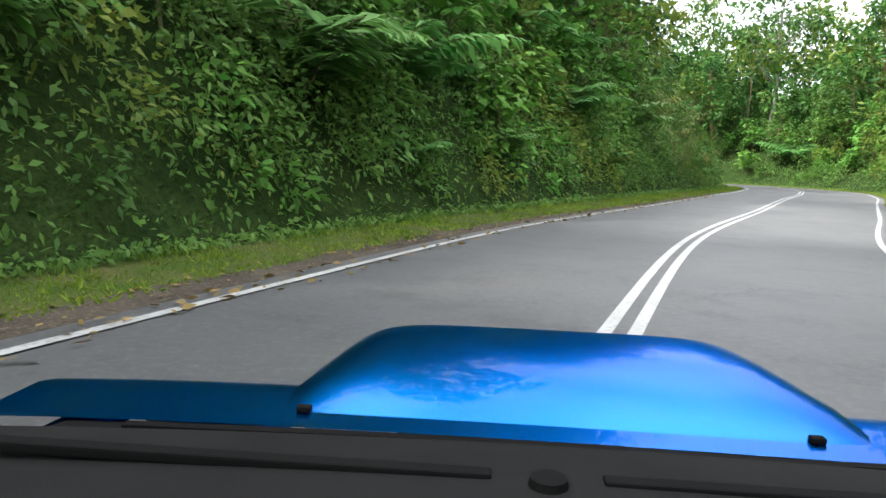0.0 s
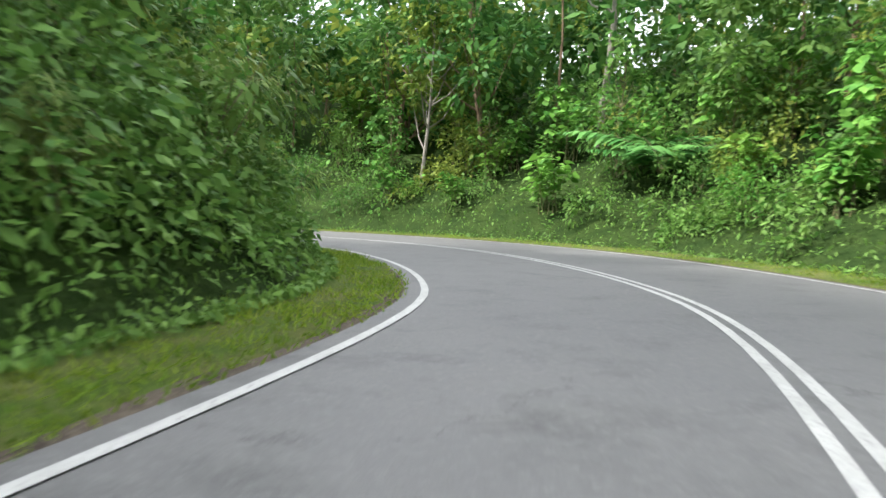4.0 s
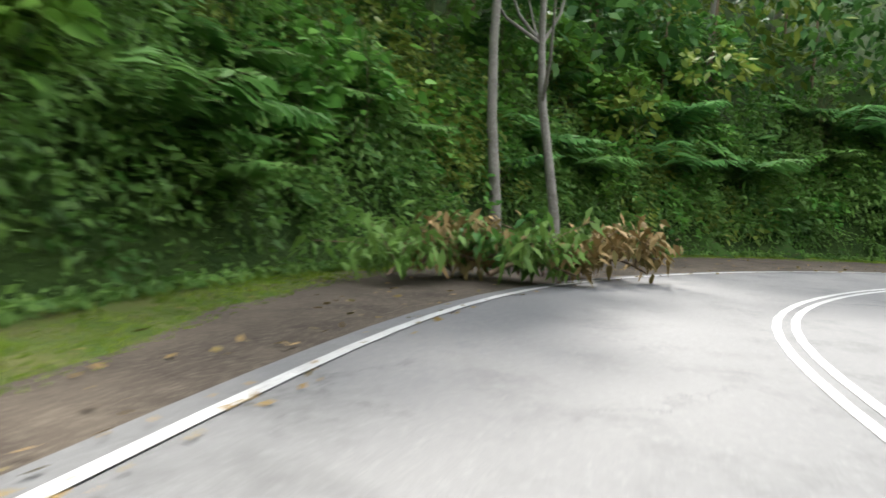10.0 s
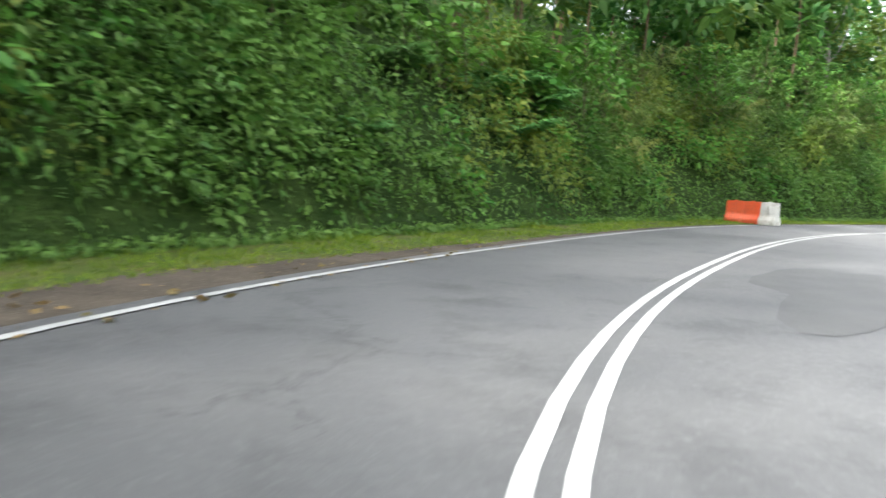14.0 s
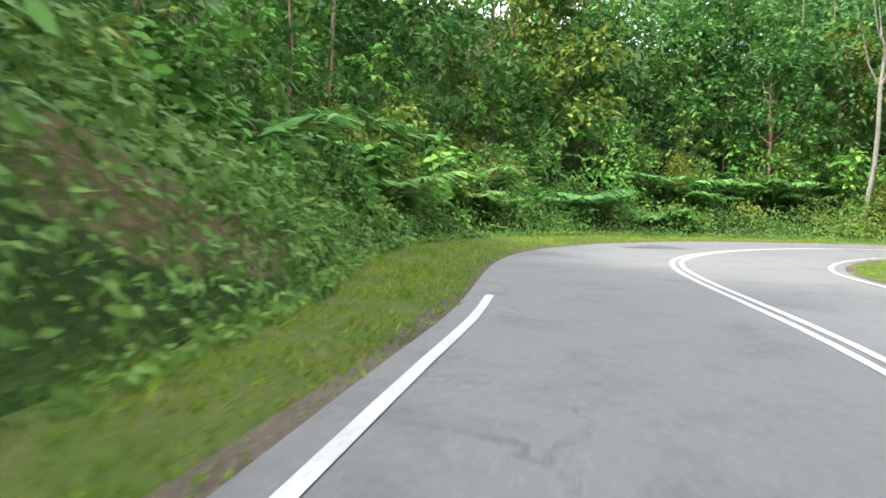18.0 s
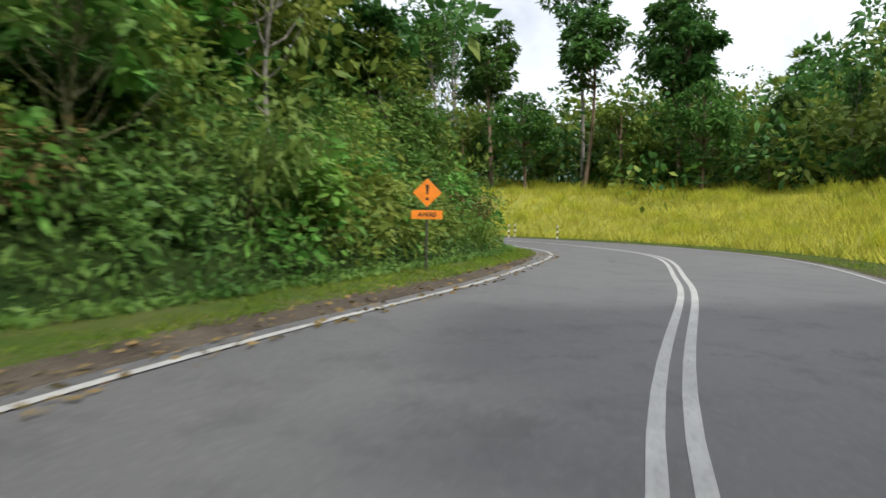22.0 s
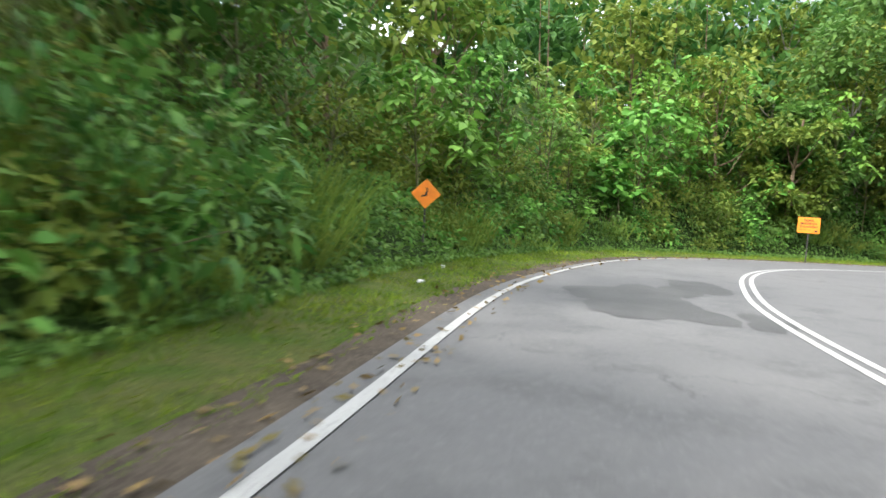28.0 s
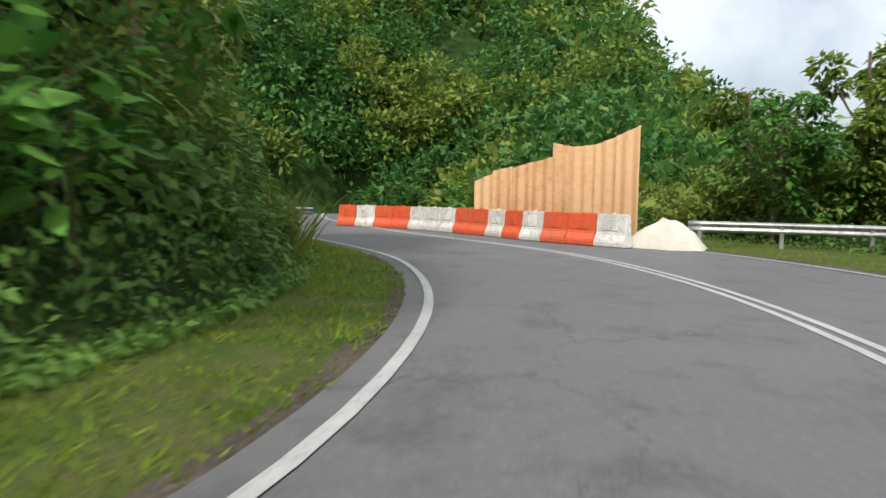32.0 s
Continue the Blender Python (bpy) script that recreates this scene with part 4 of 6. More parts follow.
for t0, t1, sg, mix, per, depth in BELTS:
    s0, s1 = at_station(t0), at_station(t1)
    n = int((s1 - s0) * per * (1.0 if 'straw' in mix else 0.72))
    if n < 1:
        continue
    names_, pr = list(mix), np.array(list(mix.values()))
    for i in range(n):
        s = s0 + (i + rng.uniform(0, 1)) / n * (s1 - s0)
        kind = names_[int(rng.choice(len(names_), p=pr / pr.sum()))]
        if kind == "bush" and rng.uniform() < 0.4:
            continue
        w = float(np.interp(s, run, left_w if sg < 0 else right_w))
        q = rng.uniform(0, 1)
        a = float(prof(VERGE[sg], s)) + 0.45 + depth * q
        if kind == "reed":
            a = float(prof(VERGE[sg], s)) - 0.1 + 1.5 * q
        off = sg * (w + a)
        x, y = at_road(s, off)
        d, ss = off_road([x], [y])
        lim = float(np.interp(ss[0], run, left_w if d[0] < 0 else right_w)) + float(prof(VERGE[-1 if d[0] < 0 else 1], ss[0])) + 0.3
        if abs(d[0]) < lim and kind != "reed":
            continue
        if any((x - cx) ** 2 + (y - cy) ** 2 < (cr + 0.7) ** 2 for cx, cy, cr in CLEAR):
            continue
        if d[0] < 0 and abs(float(station(ss[0])) - 18.55) < 0.45 and abs(d[0]) < lim + 2.6:
            continue
        z = float(section(d, ss)[0]) - 0.08
        lo_, hi_ = SIZE[kind]
        place(kind, x, y, z, rng.uniform(lo_, hi_) * (0.8 + 0.4 * q), rng.uniform(0, 360))

# young broadleaf trees at the forest edge: seconds, side, trees, nearest and farthest from the verge, least and greatest scale
for t0, t1, sg, count_, lo_, hi_, sc0, sc1 in ((-1.5, 3, -1, 26, 1.5, 5, 0.6, 1.1), (3.2, 8.2, 1, 40, 2.5, 10, 0.6, 1.0), (-1, 3, 1, 14, 3, 9, 0.5, 0.8),
                                               (10.2, 15.0, -1, 34, 1.0, 5, 0.6, 1.0), (15.6, 18.0, -1, 14, 1.6, 4, 0.6, 0.9), (18.2, 21.2, -1, 22, 3.5, 9, 0.5, 0.9), (15.8, 20.2, 1, 22, 3.5, 10, 0.45, 0.75),
                                               (21.0, 22.7, -1, 16, 0.9, 4, 0.6, 1.0), (25.2, 28.4, -1, 26, 1.2, 5, 0.6, 1.1), (28.4, 30.9, -1, 40, 1.4, 5.5, 0.75, 1.15), (27.0, 29.4, 1, 18, 2.5, 9, 0.6, 1.0), (31, 34.5, -1, 20, 1.5, 5, 0.7, 1.1)):
    for i in range(count_):
        s = at_station(t0) + (i + rng.uniform()) / count_ * (at_station(t1) - at_station(t0))
        w = float(np.interp(s, run, left_w if sg < 0 else right_w)) + float(prof(VERGE[sg], s))
        x, y = at_road(s, sg * (w + rng.uniform(lo_, hi_)))
        d, ss = off_road([x], [y])
        sd = -1 if d[0] < 0 else 1
        need = float(np.interp(ss[0], run, left_w if sd < 0 else right_w)) + float(prof(VERGE[sd], ss[0])) + 0.8
        if abs(d[0]) < need or any((x - cx) ** 2 + (y - cy) ** 2 < (cr + 1.4) ** 2 for cx, cy, cr in CLEAR):
            continue
        place("young", x, y, float(section(d, ss)[0]) - 0.1, rng.uniform(sc0, sc1), rng.uniform(0, 360))

# withered bushes here and there
for t, sg, a in ((6.9, 1, 4.5), (7.1, 1, 5.6), (7.3, 1, 4.0), (1.6, 1, 3.4), (2.2, 1, 4.2), (9.4, -1, 2.0), (19.9, -1, 2.6), (22.4, -1, 1.0), (23.9, -1, 1.1), (24.2, -1, 1.6), (32.6, 1, 4.0), (33.2, 1, 5.0)):
    s = at_station(t)
    x, y = at_road(s, sg * (float(np.interp(s, run, left_w if sg < 0 else right_w)) + float(prof(VERGE[sg], s)) + a))
    d, ss = off_road([x], [y])
    place("dry", x, y, float(section(d, ss)[0]) - 0.05 + 0.35 * min(a, 3) * 0.5, rng.uniform(0.8, 1.2), rng.uniform(0, 360))

def valley(x, y):
    """The open valley past the sand heap, where nothing tall grows."""
    return x > 140 and 172 - 0.27 * (x - 121) < y < 172.5 + 0.02 * (x - 121)


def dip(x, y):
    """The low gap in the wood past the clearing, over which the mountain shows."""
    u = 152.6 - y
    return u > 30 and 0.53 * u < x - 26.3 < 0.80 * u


# forest behind
spots = []
tries = 0
while len(spots) < 280 and tries < 40000:
    tries += 1
    s = rng.uniform(0, run[-1])
    sg = -1 if rng.uniform() < 0.5 else 1
    st = float(station(s))
    a = rng.uniform(0, 1) ** 1.4 * 34
    w = float(np.interp(s, run, left_w if sg < 0 else right_w)) + float(prof(VERGE[sg], s))
    lo_ = 3.2 if st > 15 or sg > 0 else 5.5
    if sg > 0 and 21.6 < st < 26.6:
        lo_ = 15.0 if st < 25 else 9.0
    if sg > 0 and st > 29.5:
        lo_ = 12.0
    if sg > 0 and 15.8 < st < 19:
        lo_ = 7.0
    if sg > 0 and st < 3:
        lo_ = 6.0
    x, y = at_road(s, sg * (w + lo_ + a))
    d, ss = off_road([x], [y])
    side_ = -1 if d[0] < 0 else 1
    need = float(np.interp(ss[0], run, left_w if side_ < 0 else right_w)) + float(prof(VERGE[side_], ss[0])) + (2.6 if st > 15 or sg > 0 else 4.6)
    st2 = float(station(ss[0]))
    if side_ > 0 and 21.6 < st2 < 26.6:
        need += 12 if st2 < 25 else 6
    if side_ > 0 and st2 > 29.5:
        need += 7
    if abs(d[0]) < need:
        continue
    if valley(x, y):
        continue
    gap_ = 3.0 + 0.06 * a
    if any((x - q[0]) ** 2 + (y - q[1]) ** 2 < gap_ ** 2 for q in spots):
        continue
    spots.append((x, y, abs(d[0]), side_, st2))
for x, y, d, sd, st in spots:
    z = float(section(np.array([d * sd]), np.array([at_station(st)]))[0]) if d < 16 else float(floor_z(x, y))
    yellow = 0.9 if 29.2 < st < 32.0 and sd < 0 else (0.5 if 21 < st < 26 else 0.12)
    u = rng.uniform()
    kind = "yellow" if u < yellow else ("thin" if u > 0.88 and (21 < st < 25 or st < 4) else "tree")
    sc = rng.uniform(0.8, 1.25) * (0.75 if d < 11 else 1.0)
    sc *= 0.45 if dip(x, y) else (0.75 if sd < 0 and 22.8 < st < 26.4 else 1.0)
    place(kind, x, y, z - 0.1, sc, rng.uniform(0, 360))

# tall trees added to lean over the last stretch and keep its bank in shade
for i in range(10):
    s = at_station(30.7 + i * 0.2)
    x, y = at_road(s, -float(np.interp(s, run, left_w)) - float(prof(VERGE[-1], s)) - 2.4 - 2.2 * (i % 2))
    place("tree", x, y, float(prof(BANK_H[-1], s)) * 0.6, 0.85 + 0.06 * (i % 4), i * 77.0, i % 3)

# a second added row with fuller crowns deepens that shade
for i in range(16):
    s = at_station(30.4 + i * 0.16)
    x, y = at_road(s, -float(np.interp(s, run, left_w)) - float(prof(VERGE[-1], s)) - 1.3 - 1.6 * (i % 3))
    if not keep_off(x, y, 1.6):
        place("tall", x, y, float(prof(BANK_H[-1], s)) * 0.4, 0.62 + 0.05 * (i % 4) + (0.2 if i < 7 else 0.0), i * 61.0, ((3, 4, 3) if i < 7 else (0, 1, 4))[i % 3])
# tall trees beyond the clearing and round ones at its edge: x, y, scale, which
for x, y, sc, k in ((68.5, 125.0, 0.95, 2), (66.0, 118.0, 0.9, 0), (71.0, 129.5, 1.0, 2), (61.5, 113.0, 0.95, 1), (56.0, 109.5, 1.0, 0), (51.0, 111.0, 1.0, 2), (47.5, 108.0, 1.05, 0), (44.5, 113.0, 0.9, 1), (39.0, 110.0, 0.95, 0), (33.0, 112.0, 0.9, 1),
                   (27.0, 118.0, 1.0, 0), (23.0, 124.0, 0.95, 1), (64.0, 116.0, 0.8, 3), (59.0, 114.0, 0.75, 4), (54.0, 113.5, 0.8, 3), (49.0, 113.0, 0.7, 4), (42.0, 116.0, 0.7, 3), (36.0, 116.5, 0.75, 4), (30.0, 121.0, 0.7, 3), (69.0, 121.5, 0.8, 4),
                   (75.0, 126.5, 0.8, 0), (78.5, 129.5, 0.75, 1), (82.0, 133.0, 0.8, 0), (85.5, 137.5, 0.75, 4), (76.5, 124.0, 0.85, 2), (73.5, 121.5, 0.95, 1), (80.5, 125.0, 0.95, 0), (69.0, 115.5, 1.0, 2), (64.5, 110.5, 1.0, 1), (88.5, 131.0, 0.9, 2)):
    d, s = off_road([x], [y])
    if abs(d[0]) > 12:
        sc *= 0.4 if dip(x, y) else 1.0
        place("tall", x, y, float(floor_z(x, y)) - 0.1 if abs(d[0]) > 16 else float(section(d, s)[0]), sc, x * 37.0, k)

for i in range(26):
    s = at_station(21.9) + (at_station(26.4) - at_station(21.9)) * (i + 0.5 * rng.uniform()) / 26
    x, y = at_road(s, 19.5 + 5 * rng.uniform())
    d, ss = off_road([x], [y])
    if abs(d[0]) > 14:
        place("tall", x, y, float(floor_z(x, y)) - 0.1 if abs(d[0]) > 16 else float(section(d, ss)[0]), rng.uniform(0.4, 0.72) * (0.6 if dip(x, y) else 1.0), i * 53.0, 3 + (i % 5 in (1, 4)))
for i in range(18):
    s = at_station(24.1 + i * 0.11)
    x, y = at_road(s, -float(np.interp(s, run, left_w)) - float(prof(VERGE[-1], s)) - 3.0 - 1.7 * (i % 3))
    if not keep_off(x, y, 1.9):
        place("tall", x, y, float(prof(BANK_H[-1], s)) * 0.7, 0.45 + 0.06 * (i % 3), i * 83.0, (4, 1, 4)[i % 3])
# wood added mostly out of view inside the bend, to lay shade on the road
for i in range(20):
    s = at_station(19.9) + (at_station(22.2) - at_station(19.9)) * i / 20
    x, y = at_road(s, float(np.interp(s, run, right_w)) + 6.0 + 3.2 * (i % 3))
    d, ss = off_road([x], [y])
    if d[0] > 8.5:
        place("tall", x, y, float(section(d, ss)[0]) - 0.1, 0.8 + 0.06 * (i % 4), i * 71.0, (0, 1, 4)[i % 3])

# shrubs behind the rail at the last bend
for x, y, sc, k in ((155.6, 168.6, 0.52, 4), (157.2, 165.6, 0.64, 3), (155.2, 162.6, 0.56, 4), (158.6, 168.4, 0.66, 3), (153.8, 159.2, 0.6, 4), (159.5, 162.0, 0.62, 4)):
    d, s = off_road([x], [y])
    place("tall", x, y, float(section(d, s)[0]) - 0.1 if d[0] < 16 else float(floor_z(x, y)) - 0.1, sc, x * 31.0, k)
for i in range(34):
    x, y = 156.0 + 12 * rng.uniform(), 157.0 + 13 * rng.uniform()
    d, s = off_road([x], [y])
    if d[0] > 8:
        place(("bush", "bush", "dry", "young", "bush", "broad")[i % 6], x, y, float(section(d, s)[0]) - 0.1 if d[0] < 16 else float(floor_z(x, y)) - 0.1, rng.uniform(0.75, 1.15) * (0.6 if i % 6 == 3 else 1.0), i * 47.0)

# stout brown trunk at the bend
place("tree", -43.4, 129.0, 1.5, 1.5, 20.0, 2)
# pale slender trunks that stand out of the dark wood
for x, y, k in ((-47.0, 69.5, 0), (-48.6, 71.0, 1), (19.6, 166.6, 0), (28.0, 163.0, 1)):
    d, s = off_road([x], [y])
    place("thin", x, y, float(section(d, s)[0]) - 0.1, 0.8, 40.0 * k, k)

# far woods on the hills, joined
P, D, L, R = [], [], [], []
rgf = np.random.default_rng(77)
SZ = []
made = 0
while made < 1450:
    s = rgf.uniform(0, run[-1])
    x, y = at_road(s, (11 + 52 * rgf.uniform() ** 1.7) * (1 if rgf.uniform() < 0.42 else -1))
    d, s = off_road([x], [y])
    st = float(station(s[0]))
    if abs(d[0]) < 11 or (-26 < d[0] < 0 and 17.4 < st < 22.6) or (-15 < d[0] < 0 and 29 < st < 31.5) or (d[0] > 0 and 21.3 < st < 26.3 and d[0] < (30 if st < 25 else 24)) or (d[0] > 0 and ((st > 29.5 and d[0] < 14) or ((st < 3 or 15.5 < st < 20) and d[0] < 22))):
        continue
    if valley(x, y):
        continue
    made += 1
    z = float(floor_z(x, y)) if abs(d[0]) > 16 else float(section(d, s)[0])
    hh = rgf.uniform(3.5, 7) if d[0] > 0 and (st > 29.5 or st < 3) and d[0] < 34 else rgf.uniform(8, 14)
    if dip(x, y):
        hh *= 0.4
    elif d[0] > 0 and 20.6 < st < 26.4:
        hh *= 0.65
    size = 0.42 + 0.015 * min(abs(d[0]), 50)
    for k in range(6):
        c = np.array([x, y, z]) + rgf.normal(size=3) * [1.9, 1.9, 0] + [0, 0, hh * rgf.uniform(0.22, 1.0)]
        r = rgf.uniform(0.95, 1.8)
        v = rgf.normal(size=(38, 3)) + [0, 0, 0.35]
        v /= np.linalg.norm(v, axis=1)[:, None]
        P.append(c + v * [1, 1, 0.75] * r * rgf.uniform(0.75, 1.05, (38, 1)))
        D.append(v + rgf.normal(size=(38, 3)) * 0.5)
        SZ.append(np.full(38, size))
    if made % 4 == 0:
        L.append(np.array([[x, y, z - 0.5], [x + 0.2, y, z + hh * 0.4], [x, y + 0.2, z + hh * 0.85]]))
        R.append((0.09, 0.03))
# the wood behind the golden clearing and on the first hillside: seconds, trees, nearest and farthest from the road's middle
for t0, t1, count_, lo_, hi_ in ((20.6, 26.4, 400, 21, 78), (24.4, 27.2, 150, 15, 42), (2.4, 9.0, 260, 13, 46)):
    for i in range(count_):
        s = rgf.uniform(at_station(t0), at_station(t1))
        x, y = at_road(s, rgf.uniform(lo_, hi_))
        d, s = off_road([x], [y])
        st = float(station(s[0]))
        if d[0] < 13 or (20.6 < st < 26.4 and d[0] < (21 if st < 25 else 15)):
            continue
        if st < 15:
            hh = rgf.uniform(5, 11)
        elif d[0] < 34 and st < 24.8:
            hh = rgf.uniform(2.5, 5)
        else:
            hh = rgf.uniform(5, 9) if st > 23.8 else rgf.uniform(4, 7)
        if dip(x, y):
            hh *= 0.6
        z = float(floor_z(x, y)) if d[0] > 16 else float(section(d, s)[0])
        for k in range(6):
            c = np.array([x, y, z]) + rgf.normal(size=3) * [1.8, 1.8, 0] + [0, 0, hh * rgf.uniform(0.08, 1.0)]
            v = rgf.normal(size=(28, 3)) + [0, 0, 0.35]
            v /= np.linalg.norm(v, axis=1)[:, None]
            P.append(c + v * [1, 1, 0.75] * rgf.uniform(1.2, 2.2) * rgf.uniform(0.75, 1.05, (28, 1)))
            D.append(v + rgf.normal(size=(28, 3)) * 0.5)
            SZ.append(np.full(28, 0.62))
        if i % 5 == 0:
            L.append(np.array([[x, y, z - 0.5], [x + 0.2, y, z + hh * 0.4], [x, y + 0.2, z + hh * 0.85]]))
            R.append((0.09, 0.03))
for i in range(420):
    t0, t1, lo_, hi_ = ((17.6, 22.6, 12.5, 40), (9.0, 12.5, 11, 30), (17.6, 22.6, 12.5, 22))[i % 3]
    s = rgf.uniform(at_station(t0), at_station(t1))
    x, y = at_road(s, -rgf.uniform(lo_, hi_))
    d, s = off_road([x], [y])
    if d[0] > -11:
        continue
    hh = rgf.uniform(8, 15)
    z = float(floor_z(x, y)) if d[0] < -16 else float(section(d, s)[0])
    for k in range(7):
        c = np.array([x, y, z]) + rgf.normal(size=3) * [1.6, 1.6, 0] + [0, 0, hh * rgf.uniform(0.12, 1.0)]
        v = rgf.normal(size=(78, 3)) + [0, 0, 0.35]
        v /= np.linalg.norm(v, axis=1)[:, None]
        P.append(c + v * [1, 1, 0.7] * rgf.uniform(0.9, 1.6) * rgf.uniform(0.7, 1.05, (78, 1)))
        D.append(v * [1, 1, 0.4] + rgf.normal(size=(78, 3)) * 0.5)
        SZ.append(np.full(78, 0.4))
    if i % 4 == 0:
        L.append(np.array([[x, y, z - 0.5], [x + 0.2, y, z + hh * 0.4], [x, y + 0.2, z + hh * 0.85]]))
        R.append((0.1, 0.04))
# the wooded mounds at the end of the drive
for i in range(1050):
    x, y = (rgf.uniform(150, 275), rgf.uniform(165, 270)) if i % 4 else (rgf.uniform(152, 200), rgf.uniform(170, 215))
    d, s = off_road([x], [y])
    if abs(d[0]) < 9 or min((x - cx) ** 2 + (y - cy) ** 2 for cx, cy in ((153, 170), (155, 174), (158, 178), (160, 184))) < 42 or (x < 160 and y < 172):
        continue
    z, hh = float(floor_z(x, y)) - (1.0 if abs(d[0]) < 16 else 0.0), rgf.uniform(2.5, 5) if abs(d[0]) < 26 else rgf.uniform(5, 10)
    if valley(x, y):
        hh = rgf.uniform(1.0, 2.2)
    m, size = (58, 0.62) if abs(d[0]) < 30 else (26, 1.0)
    for k in range(5):
        c = np.array([x, y, z]) + rgf.normal(size=3) * [1.6, 1.6, 0] + [0, 0, hh * rgf.uniform(0.2, 1.0)]
        v = rgf.normal(size=(m, 3)) + [0, 0, 0.35]
        v /= np.linalg.norm(v, axis=1)[:, None]
        P.append(c + v * rgf.uniform(1.0, 2.0, (m, 1)))
        D.append(v + rgf.normal(size=(m, 3)) * 0.5)
        SZ.append(np.full(m, size))
P, D, SZ = np.vstack(P), np.vstack(D), np.concatenate(SZ)
tone = np.array([noise.noise((px * 0.11, py * 0.11, pz * 0.16)) for px, py, pz in P[::3]])
# lifted tone behind the clearing stands in for sun on those crowns
tone = np.repeat(tone, 3)[:len(P)] - np.where((P[:, 0] > -35) & (P[:, 0] < 45) & (P[:, 1] > 150), 0.22, 0.0) + np.where((P[:, 0] > 40) & (P[:, 1] < 135), 0.14, 0.0) + np.where((P[:, 0] > 148) & (P[:, 1] > 172) & (P[:, 1] < 200) & (P[:, 2] < 9), 0.16, 0.0)
for name, pick, mat, label in (("far_woods", tone < 0.13, M_TREE, "wooded hillside of dark green rainforest trees"), ("pale_woods", tone >= 0.13, M_TREE_Y, "lighter yellow-green crowns among the far woods")):
    m = int(pick.sum())
    me = leaf_mesh(name, P[pick], D[pick], SZ[pick] * rgf.uniform(0.8, 1.4, m), SZ[pick] * rgf.uniform(0.45, 0.75, m), mat, "lance", rgf, 0.2)
    woods = tagged(new(name, me), label, "woods", kind="stuff")
v2, f2 = tubes(L, R, 4)
tagged(mesh_ob("far_trunks", v2, f2, M_BARK_D, woods), kind="stuff")

def joined(name, items, label, category):
    """The foliage of many plants as one mesh."""
    V, F, base = [], [], 0
    cache = {}
    for p, m in items:
        me = [c for c in p.children if c.name.split(".")[0] in ("foliage", "crown")][0].data
        if me not in cache:
            co = np.empty(len(me.vertices) * 3, np.float32)
            me.vertices.foreach_get("co", co)
            ix = np.empty(len(me.loops), np.int32)
            me.loops.foreach_get("vertex_index", ix)
            cache[me] = (co.reshape(-1, 3), ix)
        co, ix = cache[me]
        mm = np.array(m)
        V.append(co @ mm[:3, :3].T + mm[:3, 3])
        F.append(ix + base)
        base += len(co)
        mat = me.materials[0]
    V, F = np.vstack(V).astype(np.float32), np.concatenate(F).astype(np.int32)
    me = bpy.data.meshes.new(name)
    me.vertices.add(len(V))
    me.vertices.foreach_set("co", V.ravel())
    me.loops.add(len(F))
    me.loops.foreach_set("vertex_index", F)
    me.polygons.add(len(F) // 3)
    me.polygons.foreach_set("loop_start", np.arange(0, len(F), 3, dtype=np.int32))
    me.update(calc_edges=True)
    me.materials.append(mat)
    return tagged(new(name, me), label, category, kind="stuff")


for kind, items in overflow.items():
    joined({"bush": "bush_thicket", "broad": "shrub_thicket", "fern": "fern_thicket", "palm": "palm_thicket", "dry": "dry_thicket", "bamboo": "bamboo_thicket", "reed": "reed_bed", "straw": "straw_field", "tree": "woodland", "yellow": "yellow_woodland", "thin": "thin_woodland", "young": "young_woodland", "tall": "tall_woodland"}[kind],
           items, "dense thicket of more such plants along the road", "thicket")

